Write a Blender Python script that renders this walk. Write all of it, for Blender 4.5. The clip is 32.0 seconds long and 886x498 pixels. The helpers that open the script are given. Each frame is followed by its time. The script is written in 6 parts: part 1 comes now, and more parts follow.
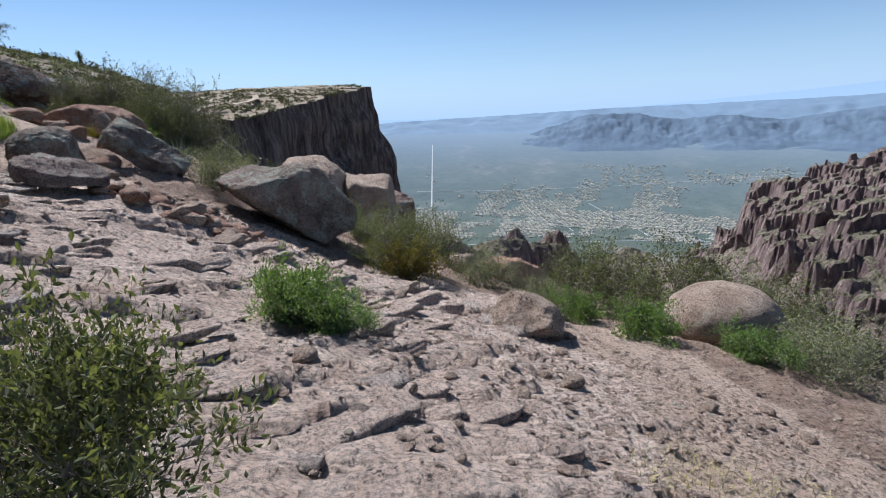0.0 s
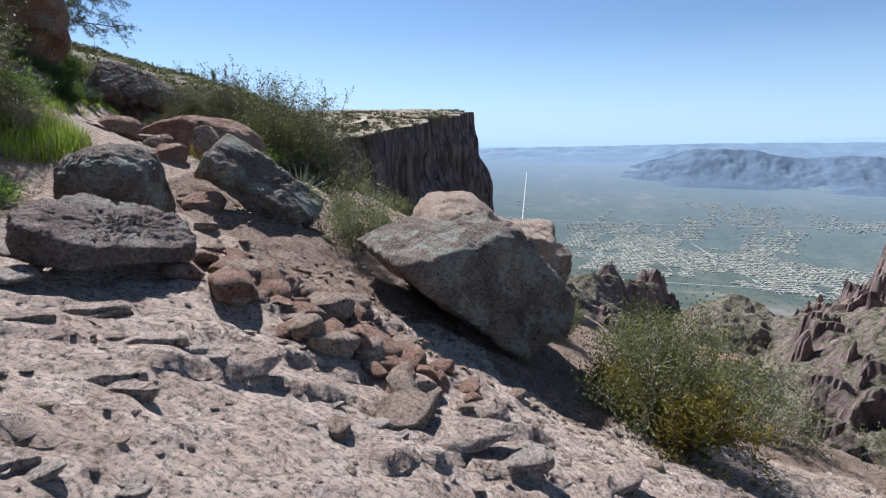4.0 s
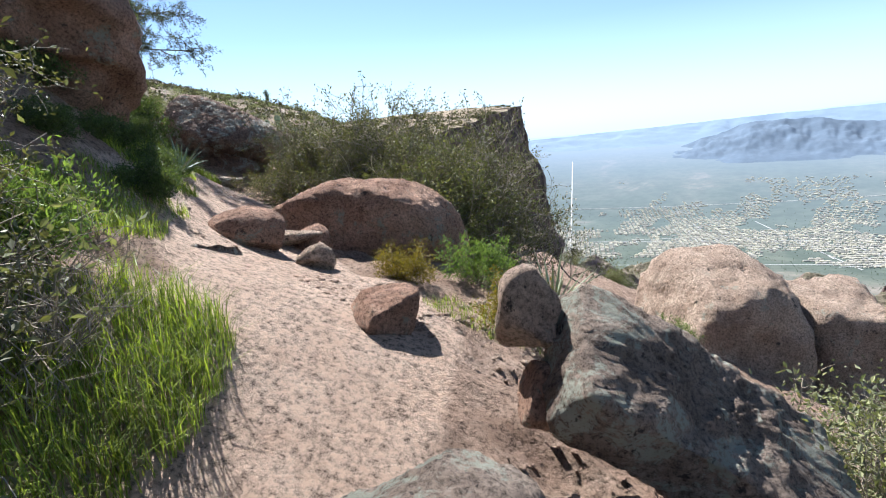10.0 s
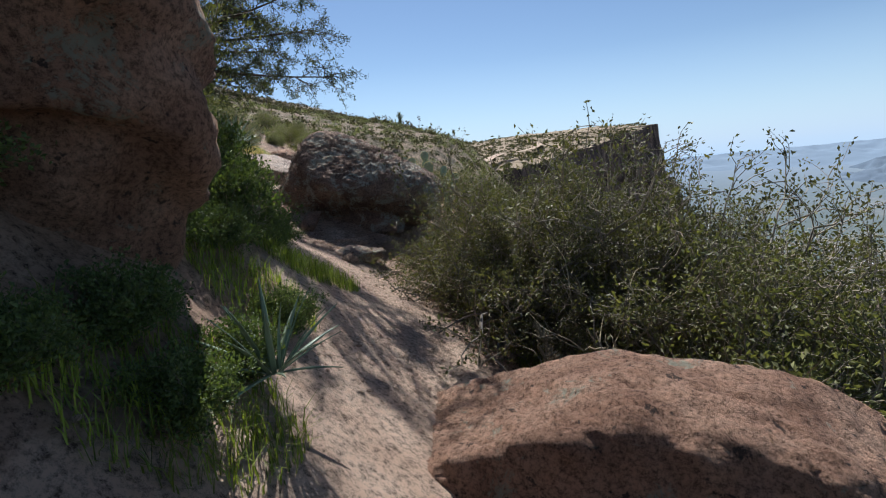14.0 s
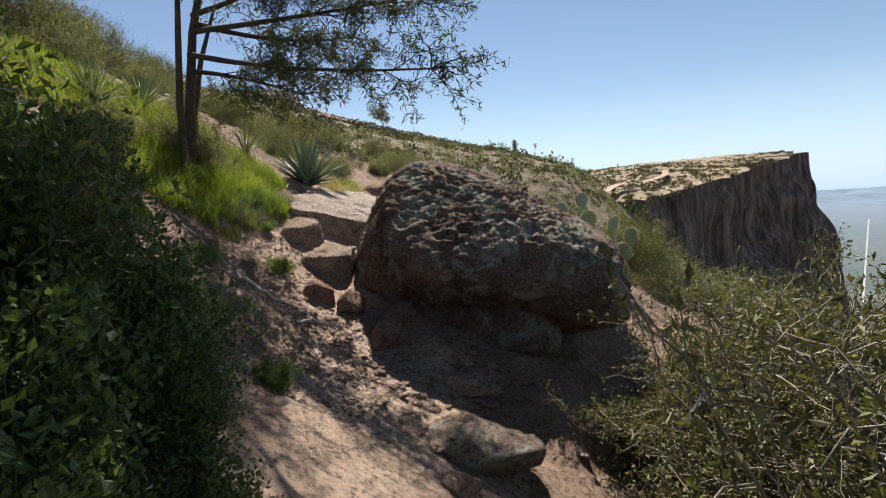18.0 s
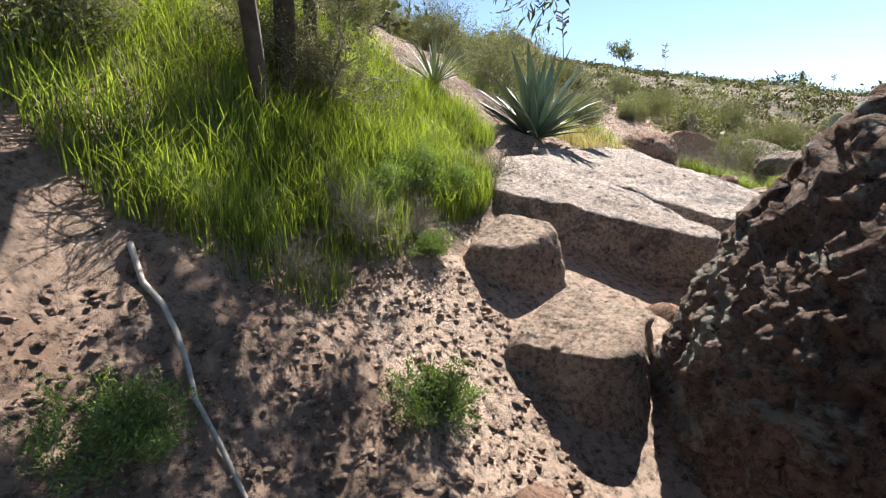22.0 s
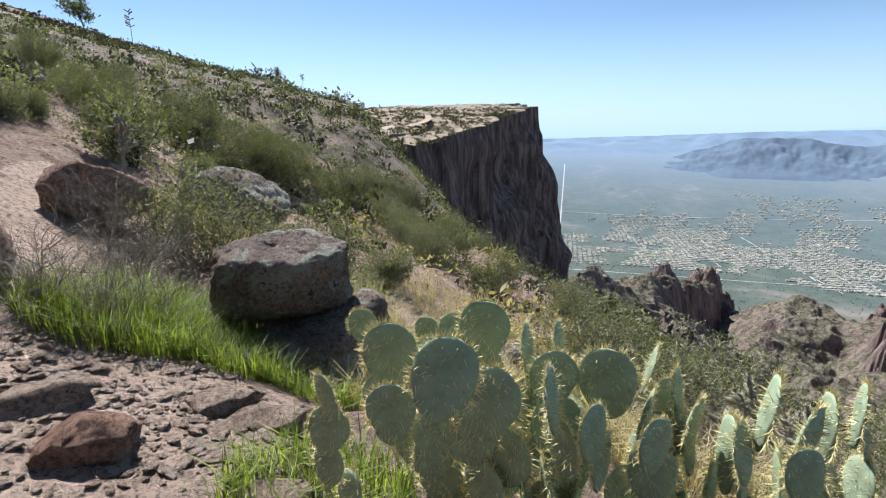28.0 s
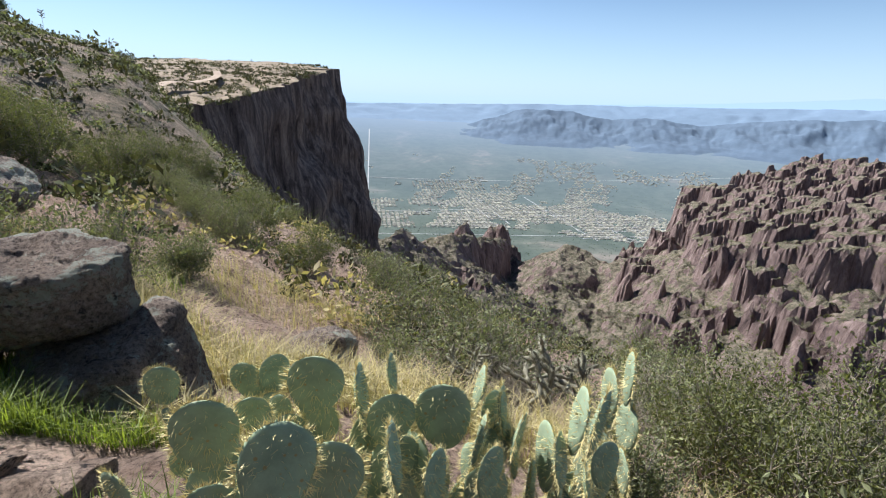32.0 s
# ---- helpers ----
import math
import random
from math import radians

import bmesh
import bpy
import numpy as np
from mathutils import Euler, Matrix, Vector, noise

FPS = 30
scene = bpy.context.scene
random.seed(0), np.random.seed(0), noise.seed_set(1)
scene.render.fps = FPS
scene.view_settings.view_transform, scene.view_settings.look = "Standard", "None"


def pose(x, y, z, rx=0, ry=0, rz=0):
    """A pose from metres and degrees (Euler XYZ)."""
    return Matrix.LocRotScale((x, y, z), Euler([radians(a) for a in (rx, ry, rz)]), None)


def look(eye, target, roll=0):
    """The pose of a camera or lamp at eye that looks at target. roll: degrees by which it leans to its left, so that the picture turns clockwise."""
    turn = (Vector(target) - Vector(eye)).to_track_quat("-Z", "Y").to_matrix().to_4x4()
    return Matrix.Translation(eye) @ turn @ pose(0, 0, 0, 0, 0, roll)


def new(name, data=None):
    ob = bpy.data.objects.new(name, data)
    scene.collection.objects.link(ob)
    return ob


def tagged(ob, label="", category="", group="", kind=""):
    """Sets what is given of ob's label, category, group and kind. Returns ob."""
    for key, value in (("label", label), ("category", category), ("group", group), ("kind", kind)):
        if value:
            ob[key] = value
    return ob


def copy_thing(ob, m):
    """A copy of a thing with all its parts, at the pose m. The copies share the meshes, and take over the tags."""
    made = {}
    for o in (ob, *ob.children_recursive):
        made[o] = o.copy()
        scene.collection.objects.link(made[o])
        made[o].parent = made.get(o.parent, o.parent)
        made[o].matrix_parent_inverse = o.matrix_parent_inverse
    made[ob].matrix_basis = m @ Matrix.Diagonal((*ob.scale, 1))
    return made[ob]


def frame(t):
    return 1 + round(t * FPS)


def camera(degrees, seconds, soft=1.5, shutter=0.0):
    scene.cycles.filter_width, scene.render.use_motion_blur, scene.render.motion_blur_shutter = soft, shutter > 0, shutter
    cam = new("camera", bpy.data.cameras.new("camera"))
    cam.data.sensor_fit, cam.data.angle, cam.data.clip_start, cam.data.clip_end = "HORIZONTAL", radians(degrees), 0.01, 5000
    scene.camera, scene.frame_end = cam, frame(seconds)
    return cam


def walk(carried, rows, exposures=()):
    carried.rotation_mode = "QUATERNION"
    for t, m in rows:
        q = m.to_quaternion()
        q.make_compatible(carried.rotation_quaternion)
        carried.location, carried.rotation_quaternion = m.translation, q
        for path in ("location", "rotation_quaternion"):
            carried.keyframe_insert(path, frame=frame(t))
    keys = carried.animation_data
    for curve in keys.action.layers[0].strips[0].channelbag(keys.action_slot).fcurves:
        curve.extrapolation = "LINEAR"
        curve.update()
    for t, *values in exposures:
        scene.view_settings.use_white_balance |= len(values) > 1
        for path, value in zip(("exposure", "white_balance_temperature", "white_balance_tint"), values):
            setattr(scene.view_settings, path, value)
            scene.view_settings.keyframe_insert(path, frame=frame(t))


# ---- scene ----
cam = camera(83.0, 32.0, soft=1.1)
PATH = [
    (0, (-0.001, 0.0, 1.55), (0.016, 1.926, 1.01), -2.2),
    (0.5, (-0.087, 0.469, 1.608), (-0.127, 2.394, 1.064), -2.7),
    (1, (-0.21, 1.049, 1.661), (-0.273, 2.984, 1.156), -3.1),
    (1.5, (-0.365, 1.582, 1.613), (-0.755, 3.489, 1.156), -3.6),
    (2, (-0.706, 2.112, 1.669), (-1.553, 3.866, 1.215), -3.0),
    (2.5, (-1.134, 2.726, 1.589), (-1.848, 4.53, 1.101), -1.1),
    (4.5, (-2.802, 4.962, 1.619), (-3.096, 6.893, 1.188), -0.2),
    (5, (-3.102, 5.486, 1.725), (-3.612, 7.364, 1.266), -2.7),
    (5.5, (-3.561, 5.904, 1.684), (-4.289, 7.711, 1.231), -1.9),
    (6, (-3.926, 6.269, 1.748), (-4.811, 8.006, 1.3), -0.5),
    (6.5, (-4.338, 6.706, 1.835), (-5.405, 8.341, 1.398), -1.0),
    (7, (-4.792, 6.957, 1.844), (-5.956, 8.519, 1.391), -0.4),
    (7.5, (-5.15, 7.174, 1.962), (-6.425, 8.641, 1.491), -1.3),
    (8, (-5.594, 7.372, 2.114), (-7.105, 8.592, 1.635), -5.1),
    (8.5, (-6.162, 7.373, 2.12), (-7.683, 8.571, 1.617), -6.3),
    (9, (-6.361, 7.685, 2.31), (-7.584, 9.204, 1.866), -3.9),
    (9.5, (-6.57, 8.139, 2.401), (-7.508, 9.857, 1.99), -5.1),
    (10, (-6.73, 8.532, 2.433), (-7.244, 10.415, 1.995), -5.1),
    (10.5, (-6.928, 8.903, 2.435), (-6.887, 10.863, 2.039), -2.8),
    (11, (-7.225, 9.406, 2.546), (-7.198, 11.384, 2.252), -7.6),
    (11.5, (-7.604, 9.929, 2.601), (-7.8, 11.904, 2.356), -11.6),
    (12, (-7.776, 10.341, 2.828), (-7.756, 12.312, 2.491), -6.1),
    (12.5, (-7.928, 10.688, 2.873), (-7.971, 12.657, 2.522), -3.5),
    (13, (-8.385, 11.001, 2.921), (-9.005, 12.873, 2.59), -4.5),
    (13.5, (-8.794, 11.332, 3.047), (-9.765, 13.047, 2.704), -4.7),
    (15.5, (-10.375, 13.073, 3.247), (-11.163, 14.89, 2.969), -5.2),
    (16, (-10.653, 13.489, 3.285), (-11.444, 15.303, 2.999), -4.7),
    (16.5, (-10.889, 13.991, 3.463), (-11.617, 15.83, 3.169), -2.9),
    (17, (-11.133, 14.488, 3.43), (-12.037, 16.251, 3.156), -3.6),
    (17.5, (-11.599, 14.901, 3.46), (-12.826, 16.466, 3.255), -3.6),
    (18, (-12.084, 15.317, 3.547), (-13.379, 16.828, 3.353), -3.6),
    (18.5, (-12.211, 15.763, 3.473), (-13.461, 17.31, 3.261), -5.0),
    (19, (-12.777, 16.276, 3.55), (-14.03, 17.813, 3.293), -3.9),
    (19.5, (-13.254, 16.647, 3.596), (-14.527, 18.168, 3.339), -3.4),
    (20, (-13.689, 17.068, 3.588), (-15.178, 18.381, 3.347), -3.2),
    (20.5, (-14.205, 17.277, 3.62), (-15.916, 18.287, 3.392), -3.6),
    (21, (-14.747, 17.38, 3.722), (-16.495, 18.319, 3.473), -1.8),
    (21.5, (-15.156, 17.625, 3.703), (-16.951, 18.455, 3.405), -3.5),
    (22, (-15.559, 17.756, 3.767), (-17.363, 18.553, 3.432), -3.4),
    (22.5, (-15.831, 17.909, 3.808), (-17.609, 18.771, 3.501), -3.8),
    (23, (-16.131, 18.134, 3.897), (-17.92, 18.972, 3.586), -5.2),
    (23.5, (-16.514, 18.277, 3.918), (-18.255, 19.208, 3.595), -3.8),
    (24, (-16.704, 18.515, 3.972), (-18.341, 19.616, 3.644), -1.2),
    (24.5, (-17.023, 18.967, 4.068), (-18.66, 20.045, 3.667), -2.7),
    (25, (-17.366, 19.224, 4.131), (-19.008, 20.277, 3.688), -7.0),
    (25.5, (-17.623, 19.542, 4.351), (-19.07, 20.836, 3.869), -8.6),
    (26, (-17.655, 19.981, 4.458), (-18.638, 21.632, 3.902), -4.5),
    (26.5, (-17.781, 20.54, 4.594), (-18.227, 22.437, 4.143), 0.0),
    (28.5, (-18.436, 22.695, 4.402), (-18.894, 24.581, 3.918), -0.7),
    (29, (-18.453, 22.675, 4.48), (-18.914, 24.555, 3.976), -0.1),
    (29.5, (-18.454, 22.636, 4.544), (-18.78, 24.532, 3.996), 1.4),
    (30, (-18.46, 22.6, 4.566), (-18.657, 24.493, 3.953), 2.3),
    (30.5, (-18.459, 22.618, 4.557), (-18.563, 24.518, 3.943), 2.5),
    (31, (-18.427, 22.619, 4.565), (-18.441, 24.525, 3.957), 2.3),
    (31.5, (-18.412, 22.61, 4.573), (-18.328, 24.513, 3.963), 2.1),
    (32, (-18.388, 22.607, 4.582), (-18.098, 24.495, 3.991), 2.2),
]
walk(cam, [(t, look(eye, target, roll)) for t, eye, target, roll in PATH],
     exposures=[(t, stops + 0.22, kelvin, 10) for t, stops, kelvin in [(0.0, 0.45, 5550), (5.0, 0.75, 5600), (6.0, 0.9, 5950), (7.4, 1.2, 6000), (8.4, 1.9, 6000), (9.2, 2.05, 6000), (10.0, 1.3, 5950), (10.7, 0.55, 5500), (13.0, 0.5, 5850), (16.0, 0.68, 6500),
                                                             (19.0, 0.9, 6900), (21.0, 1.5, 6500), (23.5, 1.5, 6250), (25.0, 1.2, 5900), (26.5, 0.9, 5800), (32.0, 0.78, 5900)]])

# ---- daylight ----
SUN_AZ, SUN_EL = radians(40), radians(49)      # to the left of +y, above the level
sun_way = Vector((-math.sin(SUN_AZ) * math.cos(SUN_EL), math.cos(SUN_AZ) * math.cos(SUN_EL), math.sin(SUN_EL)))
world = bpy.data.worlds.new("sky")
scene.world = world
world.use_nodes = True
wn, wl = world.node_tree.nodes, world.node_tree.links
sky = wn.new("ShaderNodeTexSky")
sky.sky_type, sky.sun_disc = "NISHITA", False
sky.sun_elevation, sky.sun_rotation = SUN_EL, -SUN_AZ
sky.altitude, sky.air_density, sky.dust_density, sky.ozone_density = 900, 1.0, 0.15, 1.6
wn["Background"].inputs["Strength"].default_value = 0.058
wl.new(sky.outputs["Color"], wn["Background"].inputs["Color"])
sun = new("sun", bpy.data.lights.new("sun", "SUN"))
sun.data.energy, sun.data.angle, sun.data.color = 5.0, radians(0.5), (1.0, 0.96, 0.9)
sun.matrix_world = look(sun_way * 50, (0, 0, 0))


# ---- noise and mesh helpers ----
def vnoise(p, seed=0):
    """Smooth noise from -1 to 1 at the rows of p."""
    p = np.asarray(p, float)
    i = np.floor(p).astype(np.int64)
    f = p - i
    f = f * f * (3 - 2 * f)
    out = np.zeros(len(p))
    for corner in range(8):
        o = np.array([corner & 1, corner >> 1 & 1, corner >> 2 & 1])
        c = i + o
        n = (c[:, 0] * 374761393 + c[:, 1] * 668265263 + c[:, 2] * 1440662683 + seed * 1274126177) & 0xFFFFFFFF
        n = ((n ^ (n >> 13)) * 1274126177) & 0xFFFFFFFF
        n = ((n ^ (n >> 15)) * 2246822519) & 0xFFFFFFFF
        v = ((n ^ (n >> 16)) & 0xFFFF) / 32767.5 - 1
        out += v * np.prod(np.where(o, f, 1 - f), axis=1)
    return out


def fbm(p, octaves=4, seed=0, gain=0.5):
    p = np.asarray(p, float)
    out, a = np.zeros(len(p)), 1.0
    for k in range(octaves):
        out += a * vnoise(p * 2.03 ** k + 17.3 * k, seed + k)
        a *= gain
    return out


def xyz(x, y, s=1.0, z=0.0):
    return np.stack([np.ravel(x) * s, np.ravel(y) * s, np.full(np.size(x), z)], 1)


def step(a, b, v):
    t = np.clip((np.asarray(v, float) - a) / (b - a), 0, 1)
    return t * t * (3 - 2 * t)


def mesh_of(name, co, faces, material=None, smooth=True):
    """A mesh from arrays: faces is one array (n, 3 or 4) or a list of them."""
    me = bpy.data.meshes.new(name)
    faces = faces if isinstance(faces, list) else [faces]
    co = np.asarray(co, np.float32)
    me.vertices.add(len(co))
    me.vertices.foreach_set("co", co.ravel())
    total = np.concatenate([np.full(len(f), f.shape[1]) for f in faces]).astype(np.int32)
    idx = np.concatenate([f.ravel() for f in faces]).astype(np.int32)
    me.loops.add(len(idx))
    me.loops.foreach_set("vertex_index", idx)
    me.polygons.add(len(total))
    me.polygons.foreach_set("loop_start", (np.cumsum(total) - total).astype(np.int32))
    me.polygons.foreach_set("use_smooth", np.full(len(total), smooth))
    me.update(calc_edges=True)
    me.validate()
    if material:
        me.materials.append(material)
    return me


def merge(pieces):
    """One vertex array and face arrays out of several (co, faces)."""
    cos, tri, quad, n = [], [], [], 0
    for co, f in pieces:
        cos.append(co)
        (tri if f.shape[1] == 3 else quad).append(f + n)
        n += len(co)
    faces = [np.concatenate(g) for g in (tri, quad) if g]
    return np.concatenate(cos), faces


def part(name, me, parent, label="", m=None):
    ob = new(name, me)
    ob.parent = parent
    if m is not None:
        ob.matrix_basis = m
    return tagged(ob, label) if label else ob


ICO = {}


def ico(n):
    if n not in ICO:
        bm = bmesh.new()
        bmesh.ops.create_icosphere(bm, subdivisions=n, radius=1.0)
        bm.verts.ensure_lookup_table()
        ICO[n] = (np.array([v.co[:] for v in bm.verts]), np.array([[v.index for v in f.verts] for f in bm.faces]))
        bm.free()
    return ICO[n]

# ---- materials ----
def nodes_of(name):
    m = bpy.data.materials.new(name)
    m.use_nodes = True
    return m, m.node_tree.nodes, m.node_tree.links, m.node_tree.nodes["Principled BSDF"]


def ramp(n, l, src, stops):
    r = n.new("ShaderNodeValToRGB")
    while len(r.color_ramp.elements) < len(stops):
        r.color_ramp.elements.new(0.5)
    for e, (at, c) in zip(r.color_ramp.elements, stops):
        e.position, e.color = at, (*c, 1) if len(c) == 3 else c
    l.new(src, r.inputs[0])
    return r.outputs["Color"]


def tex(n, l, coord, scale, detail=6, rough=0.6, distort=0.0):
    t = n.new("ShaderNodeTexNoise")
    t.inputs["Scale"].default_value, t.inputs["Detail"].default_value = scale, detail
    t.inputs["Roughness"].default_value, t.inputs["Distortion"].default_value = rough, distort
    l.new(coord, t.inputs["Vector"])
    return t.outputs["Fac"]


def n_colour(n, l, coord, scale):
    t = n.new("ShaderNodeTexNoise")
    t.inputs["Scale"].default_value, t.inputs["Detail"].default_value = scale, 5
    l.new(coord, t.inputs["Vector"])
    return t.outputs["Color"]


def mixed(n, l, fac, a, b, kind="MIX"):
    m = n.new("ShaderNodeMix")
    m.data_type, m.blend_type = "RGBA", kind
    for sock, v in ((m.inputs[0], fac), (m.inputs[6], a), (m.inputs[7], b)):
        if isinstance(v, (int, float)):
            sock.default_value = v
        elif isinstance(v, tuple):
            sock.default_value = (*v, 1)
        else:
            l.new(v, sock)
    return m.outputs[2]


def bumped(n, l, bsdf, height, strength, distance):
    b = n.new("ShaderNodeBump")
    b.inputs["Strength"].default_value, b.inputs["Distance"].default_value = strength, distance
    l.new(height, b.inputs["Height"])
    l.new(b.outputs[0], bsdf.inputs["Normal"])


def coords(n, kind="Object", scale=None, l=None):
    c = n.new("ShaderNodeTexCoord").outputs[kind]
    if scale:
        m = n.new("ShaderNodeMapping")
        m.inputs["Scale"].default_value = scale
        l.new(c, m.inputs["Vector"])
        c = m.outputs[0]
    return c


def maths(n, l, op, a, b=0.5):
    m = n.new("ShaderNodeMath")
    m.operation, m.use_clamp = op, op != "ADD"
    for sock, v in ((m.inputs[0], a), (m.inputs[1], b)):
        if isinstance(v, (int, float)):
            sock.default_value = v
        else:
            l.new(v, sock)
    return m.outputs[0]


def rock_material(name, dark, mid, pale, lichen=None, cover=0.5, grain=1.0, upright=None):
    """Weathered volcanic rock: mottled colour, pits, and pale crusts of lichen with a shape of their own."""
    m, n, l, b = nodes_of(name)
    c = coords(n, "Object", upright, l) if upright else coords(n)
    shade = ramp(n, l, tex(n, l, c, 1.9 * grain, 9, 0.66, 0.5), [(0.3, dark), (0.48, mid), (0.68, pale)])
    fine = tex(n, l, c, 34 * grain, 9, 0.85)
    col = mixed(n, l, 0.92, shade, ramp(n, l, fine, [(0.39, (0.24, 0.22, 0.21)), (0.465, (0.84, 0.83, 0.82)), (0.55, (1.5, 1.47, 1.43))]), "MULTIPLY")
    pits = n.new("ShaderNodeTexVoronoi")
    pits.inputs["Scale"].default_value = 13 * grain
    l.new(c, pits.inputs["Vector"])
    hollow = ramp(n, l, pits.outputs["Distance"], [(0.1, (0, 0, 0)), (0.32, (1, 1, 1))])
    if lichen:
        patch = tex(n, l, c, 2.6, 9, 0.76, 0.7)
        mask = ramp(n, l, patch, [(0.60 - 0.2 * cover, (0, 0, 0)), (0.64 - 0.2 * cover, (1, 1, 1))])
        speck = ramp(n, l, tex(n, l, c, 19, 7, 0.8), [(0.43, (0, 0, 0)), (0.5, (1, 1, 1))])
        crust = maths(n, l, "MULTIPLY", maths(n, l, "MULTIPLY", mask, speck), 0.95)
        col = mixed(n, l, crust, col, lichen)
        spot = ramp(n, l, tex(n, l, c, 10, 5, 0.7), [(0.62, (0, 0, 0)), (0.65, (1, 1, 1))])
        col = mixed(n, l, maths(n, l, "MULTIPLY", spot, 0.8), col, (0.03, 0.029, 0.03))
        gold = ramp(n, l, tex(n, l, c, 6.3, 6, 0.7, 0.3), [(0.69, (0, 0, 0)), (0.71, (1, 1, 1))])
        col = mixed(n, l, maths(n, l, "MULTIPLY", gold, 0.8 * min(1, cover * 2)), col, (0.34, 0.24, 0.06))
    l.new(col, b.inputs["Base Color"])
    b.inputs["Roughness"].default_value = 0.93
    b.inputs["Specular IOR Level"].default_value = 0.2
    high = maths(n, l, "ADD", tex(n, l, c, 9 * grain, 12, 0.8, 0.3), maths(n, l, "MULTIPLY", hollow, 0.04))
    bumped(n, l, b, high, 1.0, 0.17)
    return m


rock_grey = rock_material("lichen_rock", (0.12, 0.088, 0.07), (0.26, 0.2, 0.16), (0.4, 0.32, 0.26), (0.44, 0.44, 0.355), 0.42)
rock_dark = rock_material("dark_crusted_rock", (0.1, 0.068, 0.055), (0.23, 0.158, 0.122), (0.38, 0.28, 0.22), (0.45, 0.45, 0.38), 0.42)
rock_tan = rock_material("tan_rock", (0.26, 0.18, 0.135), (0.42, 0.31, 0.235), (0.55, 0.43, 0.335), (0.42, 0.41, 0.33), 0.05)
rock_red = rock_material("red_rock", (0.22, 0.12, 0.082), (0.36, 0.215, 0.15), (0.48, 0.315, 0.23), (0.36, 0.35, 0.27), 0.15)
rock_slab_dark = rock_material("pitted_slab_rock", (0.16, 0.115, 0.095), (0.3, 0.23, 0.195), (0.42, 0.34, 0.29), (0.42, 0.41, 0.34), 0.2)
rock_bare = rock_material("bare_slope_rock", (0.41, 0.29, 0.225), (0.58, 0.445, 0.36), (0.68, 0.55, 0.46), (0.36, 0.31, 0.27), 0.1)
rock_clod = rock_material("reddish_clods", (0.26, 0.165, 0.12), (0.4, 0.28, 0.21), (0.54, 0.41, 0.32))
rock_slab = rock_material("pale_slab_rock", (0.34, 0.265, 0.22), (0.5, 0.405, 0.34), (0.62, 0.52, 0.45), (0.24, 0.21, 0.19), 0.25)


